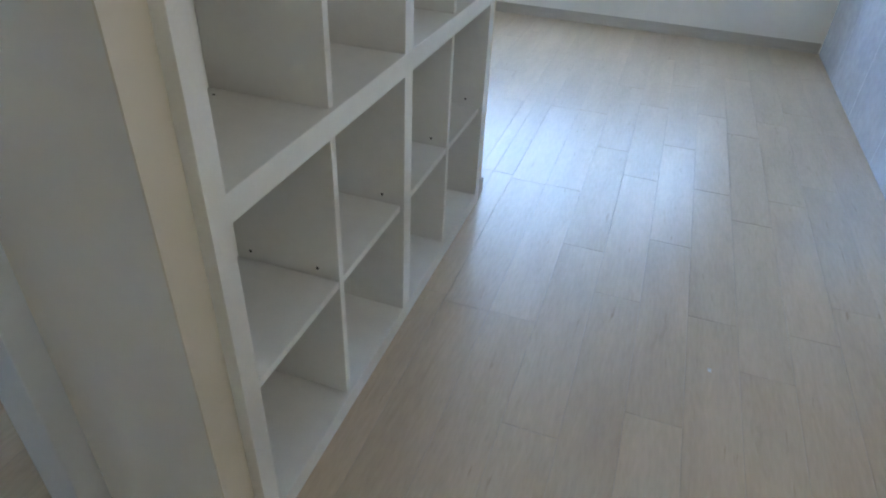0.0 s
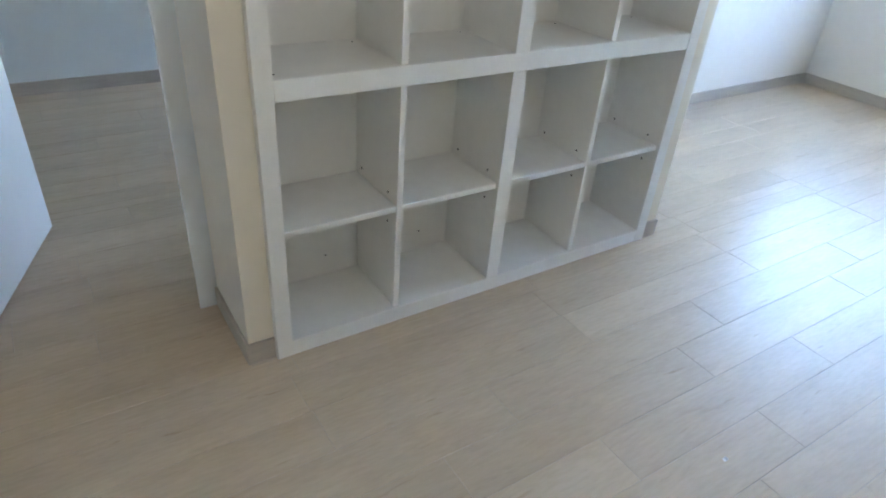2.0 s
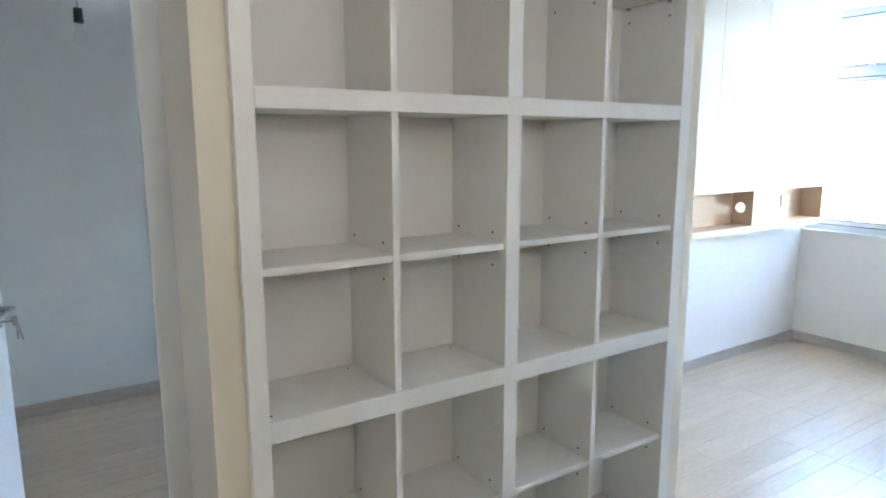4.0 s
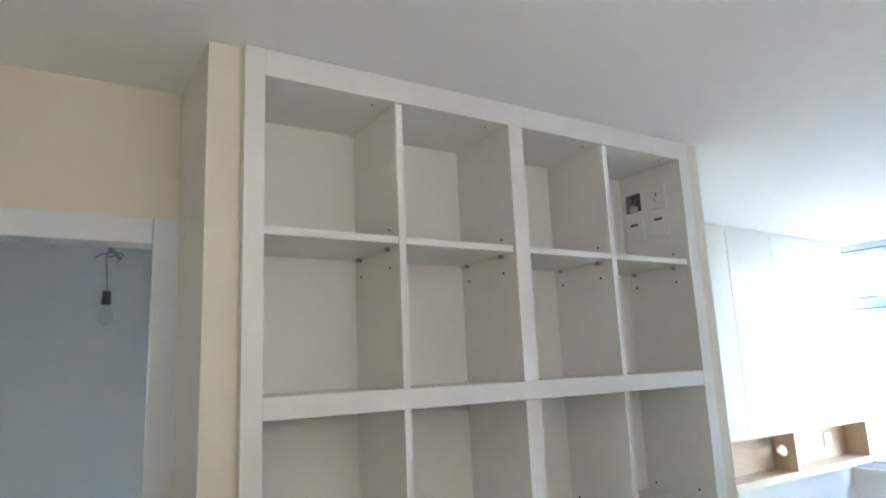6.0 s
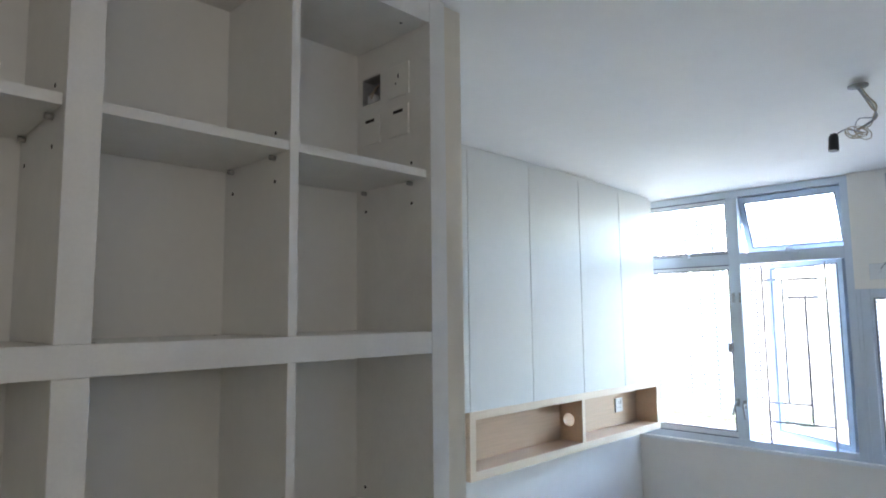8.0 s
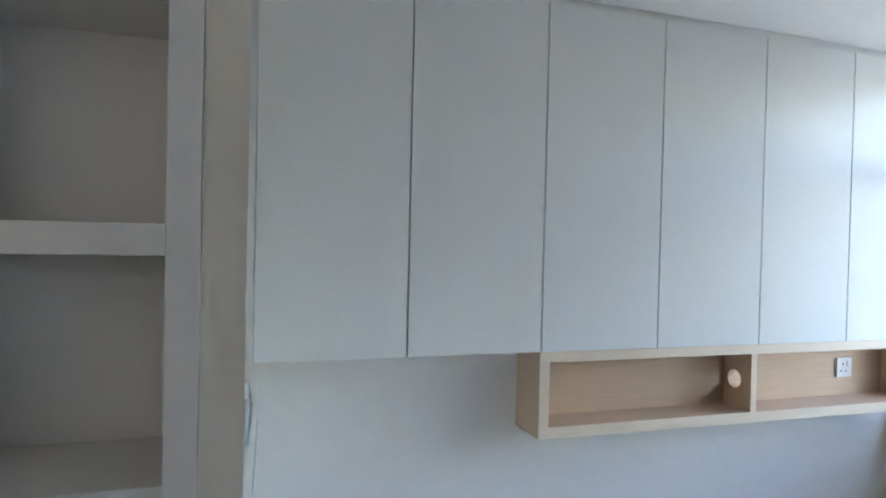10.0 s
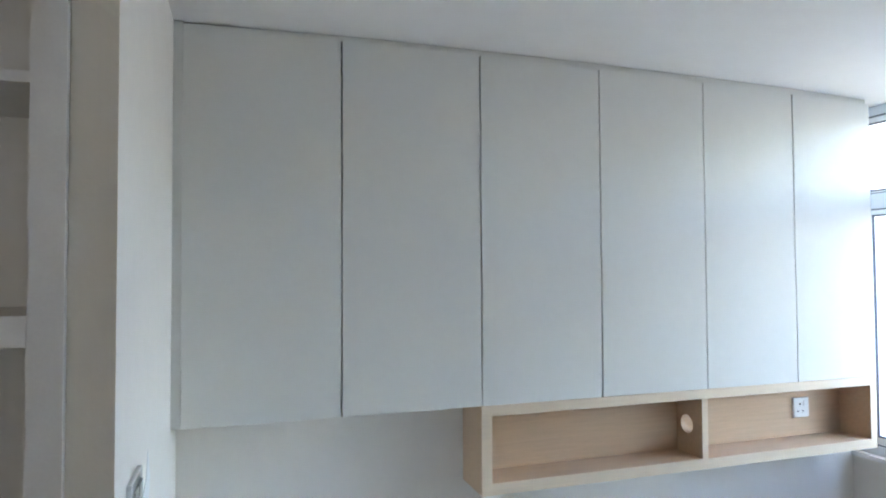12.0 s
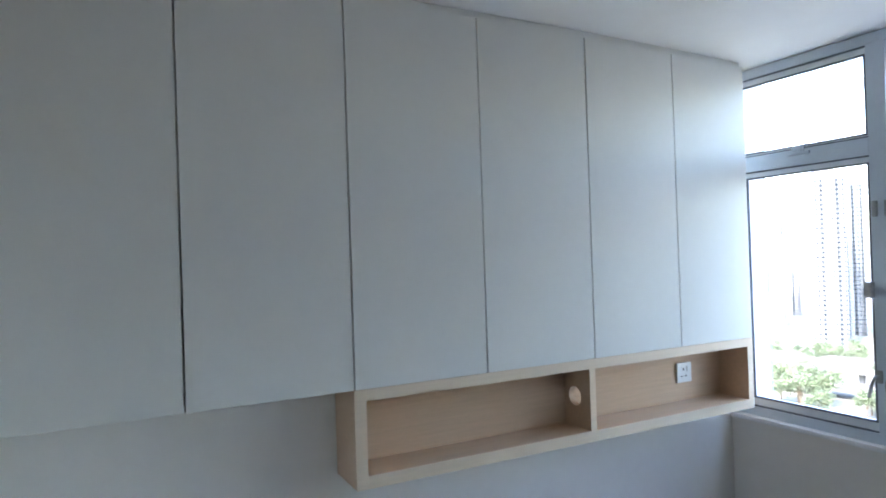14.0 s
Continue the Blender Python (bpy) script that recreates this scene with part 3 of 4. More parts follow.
def niche():
    t = thing("open_wall_shelf", "pale oak veneer open wall shelf with two empty bays", "wall shelf", at=(3.57, 1.0, 0.957))
    z0, z1 = 0.957, CZ0 - 0.001
    zi0, zi1 = 0.997, 1.227
    y1 = YB - 0.0005
    y0 = CY + 0.0014
    bx("side", (2.662, y0, z0), (2.700, y1, z1), OAK, t, 0.0012)
    bx("side", (4.455, y0, z0), (4.488, y1, z1), OAK, t, 0.0012)
    bx("top", (2.7005, y0, zi1), (4.4545, y1, z1), OAK, t, 0.0012)
    bx("bottom", (2.7005, y0, z0), (4.4545, y1, zi0), OAK, t, 0.0012)
    # paler strips on the front edges, brightened as if catching the window light
    for xa, xb, za, zb in ((2.662, 2.7002, z0, z1), (4.4548, 4.488, z0, z1), (2.7005, 4.4545, zi1, z1), (2.7005, 4.4545, z0, zi0), (3.577, 3.604, zi0 + 0.0003, zi1 - 0.0003)):
        bx("lit_front_edge", (xa, CY, za), (xb, CY + 0.0012, zb), OAKE, t)
    bx("back_panel", (2.7005, 1.055, zi0 + 0.0005), (4.4545, 1.064, zi1 - 0.0005), OAK, t)
    # divider with the round cable hole
    xa, xb, yc, zc, r = 3.577, 3.604, 0.995, 1.112, 0.036
    ya, yb, za, zb = CY + 0.0014, 1.0545, zi0 + 0.0005, zi1 - 0.0005
    bm = bmesh.new()
    n = 32
    outer, ring = [], []
    for k in range(n):
        a = math.tau * k / n
        c, s = math.cos(a), math.sin(a)
        tt = min(((yb - yc) / c if c > 1e-6 else 9), ((ya - yc) / c if c < -1e-6 else 9), ((zb - zc) / s if s > 1e-6 else 9), ((za - zc) / s if s < -1e-6 else 9))
        outer.append((yc + c * tt, zc + s * tt))
        ring.append((yc + c * r, zc + s * r))
    # square up the corners of the outer ring
    for cy, cz in ((ya, za), (ya, zb), (yb, za), (yb, zb)):
        k = min(range(n), key=lambda i: (outer[i][0] - cy) ** 2 + (outer[i][1] - cz) ** 2)
        outer[k] = (cy, cz)
    layers = [[bm.verts.new((x, y, z)) for y, z in loop] for x in (xa, xb) for loop in (outer, ring)]
    for k in range(n):
        j = (k + 1) % n
        bm.faces.new((layers[0][k], layers[0][j], layers[1][j], layers[1][k]))
        bm.faces.new((layers[2][k], layers[3][k], layers[3][j], layers[2][j]))
        bm.faces.new((layers[0][k], layers[2][k], layers[2][j], layers[0][j]))
        bm.faces.new((layers[1][k], layers[1][j], layers[3][j], layers[3][k]))
    part("divider", bm, OAK, t, "pale oak divider with a round cable hole")


niche()


def wall_socket(x, z):
    y = 1.0545
    t = thing("wall_socket", "white square switched wall socket inside the oak shelf", "wall socket", at=(x, y, z - 0.043))
    bx("plate", (x - 0.043, y - 0.010, z - 0.043), (x + 0.043, y, z + 0.043), PLATE, t, 0.003)
    bx("rocker", (x + 0.012, y - 0.014, z + 0.006), (x + 0.030, y - 0.0098, z + 0.028), PLATE, t, 0.0015)
    bx("earth_hole", (x - 0.010, y - 0.0106, z + 0.010), (x - 0.004, y - 0.0097, z + 0.020), HOLE, t)
    for dx in (-0.023, 0.003):
        bx("pin_hole", (x + dx, y - 0.0106, z - 0.018), (x + dx + 0.009, y - 0.0097, z - 0.013), HOLE, t)


wall_socket(4.222, 1.120)


def light_switch():
    x = 1.676
    t = thing("light_switch", "white light switch plate with loose protective film on the wall end", "light switch", at=(x, 0.19, 1.25))
    bx("plate", (x, 0.13, 1.26), (x + 0.010, 0.262, 1.350), PLATE, t, 0.003)
    bx("rocker", (x + 0.0098, 0.15, 1.285), (x + 0.014, 0.19, 1.330), PLATE, t, 0.001)
    bx("rocker", (x + 0.0098, 0.20, 1.285), (x + 0.014, 0.24, 1.330), PLATE, t, 0.001)
    outline = ((0.09, 1.16), (0.22, 1.16), (0.222, 1.335), (0.205, 1.392), (0.165, 1.352), (0.115, 1.300), (0.095, 1.270))
    bm = bmesh.new()
    near, far = ([bm.verts.new((x + dx + 0.006 * math.sin(9 * y + 14 * z), y, z)) for y, z in outline] for dx in (0.022, 0.0228))
    bm.faces.new(near)
    bm.faces.new(far[::-1])
    for k in range(len(outline)):
        j = (k + 1) % len(outline)
        bm.faces.new((near[k], far[k], far[j], near[j]))
    part("protective_film", bm, FILM, t, "cloudy plastic film over the switch")


light_switch()


# ---- windows ----
def ring(bm, y0, y1, z0, z1, xa, xb, w, bevel=0.002):
    """A rectangular frame of bars w wide in the y-z plane."""
    add_box(bm, (xa, y0, z0), (xb, y0 + w, z1), bevel)
    add_box(bm, (xa, y1 - w, z0), (xb, y1, z1), bevel)
    add_box(bm, (xa, y0 + w, z0), (xb, y1 - w, z0 + w), bevel)
    add_box(bm, (xa, y0 + w, z1 - w), (xb, y1 - w, z1), bevel)


def pane(y0, y1, z0, z1, x, parent):
    ob = bx("pane", (x, y0, z0), (x + 0.005, y1, z1), GLASS, parent, 0, "clear glass pane")
    ob.visible_shadow = False
    return ob


def sash(name, y0, y1, z0, z1, parent, m=None, w=0.034, handle=None, label="", mat=None):
    """A glazed sash; m turns it about its hinge where it stands open."""
    xa, xb = XF + 0.018, XF + 0.058
    bm = bmesh.new()
    ring(bm, y0, y1, z0, z1, xa, xb, w)
    s = part(name, bm, mat or FRAME, parent, label)
    bm = bmesh.new()
    add_box(bm, (xa + 0.018, y0 + w - 0.004, z0 + w - 0.004), (xa + 0.023, y1 - w + 0.004, z1 - w + 0.004))
    g = part("pane", bm, GLASS, s, "clear glass pane")
    g.visible_shadow = False
    # dark rubber bead round the glass
    bm = bmesh.new()
    ring(bm, y0 + w - 0.002, y1 - w + 0.002, z0 + w - 0.002, z1 - w + 0.002, xa - 0.001, xa + 0.006, 0.008, 0)
    gk = part("gasket", bm, GASKET_GAP, s, "thin dark rubber bead")
    if m is not None:
        for o in (s,):
            o.matrix_parent_inverse = Matrix()
            o.matrix_basis = parent.matrix_world.inverted() @ m
        for o in (g, gk):
            o.matrix_parent_inverse = Matrix()
            o.matrix_basis = Matrix()
    return s


def lever(parent, y, z, way, name="window_handle"):
    """A cast lever handle on a frame, its grip pointing by way (dy, dz)."""
    bm = add_box(bmesh.new(), (XF - 0.012, y - 0.011, z - 0.024), (XF + 0.0005, y + 0.011, z + 0.024), 0.003)
    add_path(bm, [(XF - 0.010, y, z), (XF - 0.034, y, z), (XF - 0.042, y + way[0] * 0.3, z + way[1] * 0.3), (XF - 0.040, y + way[0], z + way[1])], 0.0065)
    return part(name, bm, WIREG, parent, "grey metal window handle", True)


def grille(name, verts, hors, parent, x=None):
    """A wrought grille of flat bars: verts (y, z0, z1), hors (z, y0, y1)."""
    x = XF - 0.004 if x is None else x
    for y, za, zb in verts:
        bx("grille_bar", (x, y - 0.006, za), (x + 0.010, y + 0.006, zb), BARS, parent, 0.0015)
    for z, ya, yb in hors:
        bx("grille_bar", (x + 0.001, ya + 0.0062, z - 0.006), (x + 0.009, yb - 0.0062, z + 0.006), BARS, parent, 0.0015)


def window_large():
    y0, y1, z0, z1 = W1
    t = tagged(thing("window_1", "white aluminium window with two vents above two casements, one vent and one casement open", "window", at=(XF, 0.4, z0)), kind="structure")
    bm = bmesh.new()
    ring(bm, y0, y1, z0, z1, XF, XF + 0.075, 0.041)
    add_box(bm, (XF, 0.390, z0 + 0.041), (XF + 0.075, 0.458, z1 - 0.041), 0.002)
    add_box(bm, (XF, y0 + 0.041, 1.998), (XF + 0.075, 0.390, 2.066), 0.002)
    add_box(bm, (XF, 0.458, 1.998), (XF + 0.075, y1 - 0.041, 2.066), 0.002)
    part("window_frame", bm, FRAME, t)
    # dark strips for the shadow gap where the closed sashes meet the frame
    bm = bmesh.new()
    for za, zb in ((2.066, z1 - 0.041), (z0 + 0.041, 1.998)):
        for z in (za, zb - 0.0055):
            add_box(bm, (XF + 0.008, 0.459, z), (XF + 0.0175, y1 - 0.042, z + 0.0055))
    part("gap_shade", bm, GASKET_GAP, t, "thin dark strips standing in for the shadow gap round the closed sashes")
    a0, a1, b0, b1 = y0 + 0.040, 0.394, 0.440, y1 - 0.040
    sash("vent", b0, b1, 2.050, z1 - 0.042, t, w=0.030, mat=WSASH)
    # the open vent swings out at its foot
    hz = z1 - 0.05
    m = pose(XF + 0.03, 0, hz, 0, 14, 0) @ pose(-XF - 0.03, 0, -hz)
    m = Matrix.Translation((XF + 0.04, 0, hz)) @ Matrix.Rotation(radians(-24), 4, "Y") @ Matrix.Translation((-XF - 0.04, 0, -hz))
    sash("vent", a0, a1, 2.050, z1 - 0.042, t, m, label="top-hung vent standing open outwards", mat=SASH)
    sash("casement", b0 - 0.014, b1, z0 + 0.036, 2.014, t, w=0.044, mat=WSASH)
    m = Matrix.Translation((XF + 0.06, a0, 0)) @ Matrix.Rotation(radians(-30), 4, "Z") @ Matrix.Translation((-XF - 0.06, -a0, 0))
    # open sashes carry the darker backlit colour
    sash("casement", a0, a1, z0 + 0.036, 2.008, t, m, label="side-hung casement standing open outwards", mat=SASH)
    for y in (0.73, 0.10):
        bm = add_box(bmesh.new(), (XF - 0.014, y - 0.045, 2.040), (XF, y + 0.045, 2.054), 0.003)
        add_box(bm, (XF - 0.022, y - 0.022, 2.053), (XF - 0.002, y + 0.022, 2.080), 0.004)
        part("vent_latch", bm, FRAME, t)
    bx("lock_block", (XF - 0.030, 0.452, 1.450), (XF - 0.002, 0.478, 1.512), WIREG, t, 0.004)
    lever(t, 0.447, 1.150, (0.022, -0.075))
    lever(t, 0.405, 1.140, (-0.010, -0.085))
    for y in (0.440, 0.396):
        bx("stay", (XF - 0.014, y - 0.008, 1.760), (XF + 0.001, y + 0.008, 1.820), WIREG, t, 0.003)
    V = [(0.268, 0.925, 1.985), (-0.072, 0.925, 1.985), (0.158, 1.174, 1.884), (0.038, 1.062, 1.778)]
    Hh = [(1.890, -0.072, 0.268), (1.782, -0.072, 0.158), (1.168, 0.038, 0.268), (1.056, -0.072, 0.268)]
    grille("grille", V, Hh, t)


window_large()


def window_small():
    y0, y1, z0, z1 = W2
    t = tagged(thing("window_2", "white aluminium two-casement window with a grey security grille, under the air conditioner", "window", at=(XF, -0.7, z0)), kind="structure")
    bm = bmesh.new()
    ring(bm, y0, y1, z0, z1, XF, XF + 0.075, 0.045)
    add_box(bm, (XF, -0.775, z0 + 0.045), (XF + 0.075, -0.690, z1 - 0.045), 0.002)
    part("window_frame", bm, FRAME, t)
    sash("casement", -0.698, y1 - 0.028, z0 + 0.045, z1 - 0.020, t, w=0.032)
    bx("coupling_mullion", (XF - 0.001, y1 + 0.0005, z0), (XF + 0.074, W1[0] - 0.0005, z1), FRAME, t, 0.001)
    sash("casement", y0 + 0.028, -0.768, z0 + 0.045, z1 - 0.020, t, w=0.032)
    lever(t, -0.705, 1.150, (-0.012, -0.08))
    bx("lock_block", (XF - 0.026, -0.700, 1.330), (XF - 0.002, -0.674, 1.400), WIREG, t, 0.004)
    bx("stay", (XF - 0.014, -0.70, 1.57), (XF + 0.001, -0.684, 1.63), WIREG, t, 0.003)
    for s in (0, -0.475):
        V = [(-0.392 + s, 0.925, 1.775), (-0.572 + s, 0.925, 1.775), (-0.445 + s, 1.153, 1.668), (-0.508 + s, 1.044, 1.557)]
        Hh = [(1.672, -0.572 + s, -0.392 + s), (1.561, -0.572 + s, -0.445 + s), (1.148, -0.508 + s, -0.392 + s), (1.038, -0.572 + s, -0.392 + s)]
        grille("grille", V, Hh, t)


window_small()


def window_bedroom():
    y0, y1, z0, z1 = W3
    t = tagged(thing("window_3", "white aluminium bedroom window", "window", at=(XF, 2, z0)), kind="structure")
    bm = bmesh.new()
    ring(bm, y0, y1, z0, z1, XF, XF + 0.07, 0.045)
    add_box(bm, (XF, 1.95, z0 + 0.045), (XF + 0.07, 2.0, z1 - 0.045), 0.002)
    part("window_frame", bm, FRAME, t)


window_bedroom()


# ---- air conditioner ----
def air_conditioner():
    t = thing("air_conditioner", "off-white window-type air conditioner with flat grey filter panel", "air conditioner", at=(XW, -0.75, 1.99))
    xa, y1, y0, z0, z1 = 4.515, -0.408, -1.062, 1.990, 2.420
    bm = add_box(bmesh.new(), (xa, y0, z0), (4.95, y1, z1), 0.014)
    part("body", bm, ACW, t)
    # raised rim and the sunk filter panel
    gy0, gy1, gz0, gz1 = -0.828, -0.435, 2.077, 2.397
    bm = bmesh.new()
    ring(bm, gy0 - 0.018, gy1 + 0.018, gz0 - 0.06, gz1 + 0.012, xa - 0.012, xa + 0.002, 0.018, 0.003)
    add_box(bm, (xa - 0.012, gy0, gz0 - 0.042), (xa + 0.002, gy1, gz0), 0.003)
    part("front_rim", bm, ACW, t)
    bx("filter_panel", (xa - 0.006, gy0, gz0), (xa + 0.001, gy1, gz1), ACG, t, 0.001, "flat grey filter panel")
    bx("badge", (xa - 0.0135, -0.66, 2.050), (xa - 0.0118, -0.60, 2.057), WIREG, t)
    for i in range(15):
        z = 2.09 + i * 0.021
        bx("louvre", (xa - 0.010, -1.055, z), (xa + 0.002, -0.875, z + 0.009), WIREG, t, 0.001)
    lab = bx("energy_label", (xa - 0.0075, -0.520, 2.277), (xa - 0.0062, -0.440, 2.389), PAPER, t, 0, "white and yellow printed energy label")
    part("label_bar", add_box(bmesh.new(), (xa - 0.0082, -0.515, 2.372), (xa - 0.0076, -0.445, 2.384)), GREEN, lab)
    part("label_bar", add_box(bmesh.new(), (xa - 0.0082, -0.485, 2.344), (xa - 0.0076, -0.445, 2.352)), REDDY, lab)
    part("label_bar", add_box(bmesh.new(), (xa - 0.0082, -0.496, 2.299), (xa - 0.0076, -0.450, 2.338)), YELLOW, lab)
    # shadow gap round the casing, drawn as a grey ring
    bm = bmesh.new()
    ring(bm, y0 - 0.014, y1 + 0.014, z0 - 0.016, z1 + 0.020, XW - 0.004, XW + 0.20, 0.012, 0)
    part("gap_ring", bm, ACG, t, "grey ring standing in for the shadow gap round the casing")


air_conditioner()


def spur():
    t = thing("fused_spur", "white switch plate with thin cable below the air conditioner", "wall plate", at=(XW, -0.32, 1.87))
    bx("plate", (XW - 0.010, -0.375, 1.870), (XW, -0.290, 1.955), PLATE, t, 0.003)
    bx("rocker", (XW - 0.014, -0.345, 1.905), (XW - 0.0098, -0.320, 1.935), PLATE, t, 0.001)
    bm = add_path(bmesh.new(), [(XW - 0.012, -0.345, 1.925), (XW - 0.025, -0.37, 1.955), (XW - 0.03, -0.40, 1.985), (XW - 0.02, -0.43, 2.0)], 0.003)
    part("cable", bm, WIREG, t, "", True)


spur()


# ---- bare lamp wires on the ceiling ----
def ceiling_wires():
    x, y = 3.07, -0.589
    t = thing("ceiling_lamp_wires", "tangled bare wires with black lamp holder hanging from ceiling", "lamp wires", at=(x, y, H))
    bm = add_rod(bmesh.new(), (x, y, H - 0.006), (x, y, H), 0.032, sides=28)
    part("ceiling_hole_ring", bm, WIREG, t, "grey ring round the cable outlet", True)
    for i, (ox, oy) in enumerate(((0, 0), (0.007, 0.004), (-0.006, 0.005), (0.003, -0.006))):
        bm = add_path(bmesh.new(), [(x + ox, y + oy, H - 0.004), (x + ox, y - 0.020 + oy, H - 0.045), (x - ox, y - 0.040 + oy * 1.6, H - 0.085), (x + ox, y - 0.044 - oy, H - 0.120), (x, y - 0.020 + oy, H - 0.142 - i * 0.003), (x, y + 0.015, H - 0.155)], 0.0024)
        part("wire", bm, (WIREG, COPPER)[i % 2], t, "", True)
    rnd = random.Random(4)
    bm = bmesh.new()
    for k in range(9):
        c = Vector((x + rnd.uniform(-0.01, 0.01), y + 0.012 + rnd.uniform(-0.022, 0.022), H - 0.170 + rnd.uniform(-0.012, 0.012)))
        ax = Vector((rnd.uniform(-1, 1), rnd.uniform(-0.3, 0.3), rnd.uniform(-0.6, 0.6))).normalized()
        u = ax.orthogonal().normalized()
        v = ax.cross(u)
        r = rnd.uniform(0.009, 0.019)
        add_path(bm, [c + (u * math.cos(a) * 1.7 + v * math.sin(a)) * r for a in [j * 0.9 for j in range(8)]], 0.0017, 6)
    part("wire_coil", bm, COPPER, t, "tangled coil of thin wires", True)
    bm = add_path(bmesh.new(), [(x, y + 0.0, H - 0.168), (x - 0.005, y + 0.045, H - 0.150), (x - 0.012, y + 0.078, H - 0.166)], 0.0025)
    add_path(bm, [(x, y - 0.035, H - 0.125), (x + 0.004, y + 0.005, H - 0.118), (x, y + 0.020, H - 0.150)], 0.002)
    part("wire", bm, WIREG, t, "", True)
    bm = add_rod(bmesh.new(), (x - 0.015, y + 0.082, H - 0.170), (x - 0.018, y + 0.084, H - 0.222), 0.0155, 0.017, 20)
    add_rod(bm, (x - 0.015, y + 0.082, H - 0.160), (x - 0.015, y + 0.082, H - 0.170), 0.010, 0.0145, 20)
    part("lamp_holder", bm, DARK, t, "black bakelite lamp holder")


ceiling_wires()


def pendant():
    x, y = -0.137, 1.897
    t = thing("pendant_bulb", "bare clear bulb in black holder on a twisted wire", "light bulb", at=(x, y, H))
    bm = add_rod(bmesh.new(), (x, y, H - 0.006), (x, y, H), 0.03, sides=24)
    part("ceiling_ring", bm, WIREG, t, "", True)
    bm = add_path(bmesh.new(), [(x, y, H - 0.003), (x + 0.01, y, H - 0.08), (x + 0.005, y, H - 0.14), (x - 0.01, y, H - 0.20), (x - 0.004, y, H - 0.27), (x, y, 2.13)], 0.003)
    part("wire", bm, WIREG, t, "", True)
    rnd = random.Random(2)
    bm = bmesh.new()
    for k in range(6):
        a = Vector((x, y, 2.34 - k * 0.01))
        b = a + Vector((rnd.uniform(-0.05, 0.06), rnd.uniform(-0.02, 0.02), rnd.uniform(-0.06, 0.05)))
        c = b + Vector((rnd.uniform(-0.03, 0.03), 0, rnd.uniform(-0.03, 0.02)))
        add_path(bm, [a, (a + b) / 2 + Vector((0, 0.01, 0.01)), b, c], 0.0035, 6)
    part("wire_end", bm, WIREG, t, "loose stiff wire ends", True)
    bm = add_rod(bmesh.new(), (x, y, 2.13), (x, y, 2.068), 0.018, 0.021, 20)
    part("lamp_holder", bm, DARK, t, "black lamp holder")
    bm = bmesh.new()
    prof = [(0.013, 2.068), (0.014, 2.05), (0.022, 2.035), (0.030, 2.012), (0.030, 1.995), (0.022, 1.978), (0.008, 1.971)]
    rings = [[bm.verts.new((x + r * math.cos(k * math.tau / 20), y + r * math.sin(k * math.tau / 20), z)) for k in range(20)] for r, z in prof]
    for a, b in zip(rings, rings[1:]):
        for k in range(20):
            bm.faces.new((a[k], a[(k + 1) % 20], b[(k + 1) % 20], b[k]))
    bm.faces.new(rings[-1])
    bulb = part("bulb", bm, GLASS, t, "clear glass bulb", True)
    bulb.visible_shadow = False


pendant()


def low_switch():
    t = thing("low_wall_socket", "white wall socket near the skirting of the bedroom wall", "wall socket", at=(-0.57, 2.70, 0.24))
    bx("plate", (-0.612, 2.690, 0.235), (-0.526, 2.70, 0.325), PLATE, t, 0.003)
    bx("rocker", (-0.585, 2.686, 0.262), (-0.553, 2.6902, 0.300), PLATE, t, 0.001)


low_switch()


# ---- outside: the city far below ----
GZ = -62.0
GROUNDM = material("pale_paving_and_lawn", (0.15, 0.15, 0.14), 0.9, vary=0.2, scale=0.02, world_space=True, second=(0.08, 0.085, 0.07))
TOWERM = material("pale_tower_render", (0.20, 0.20, 0.20), 0.8, vary=0.05, scale=0.05, world_space=True)
TOWERG = material("grey_blue_tower_render", (0.15, 0.17, 0.19), 0.8, vary=0.05, scale=0.05, world_space=True)
TWIN = material("tower_window_bands", (0.035, 0.045, 0.06), 0.7, spec=0.1, vary=0.3, scale=0.5, world_space=True)
LEAF = material("foliage", (0.075, 0.10, 0.055), 0.7, vary=0.4, scale=0.4, world_space=True)
BARK = material("bark", (0.14, 0.10, 0.07), 0.9, vary=0.2, scale=2)
CONC = material("viaduct_concrete", (0.09, 0.09, 0.09), 0.85, vary=0.1, scale=0.2, world_space=True)
tagged(new("ground", mesh_of("ground", add_box(bmesh.new(), (-3000, -3000, GZ - 1), (3000, 3000, GZ)), GROUNDM)), kind="structure")


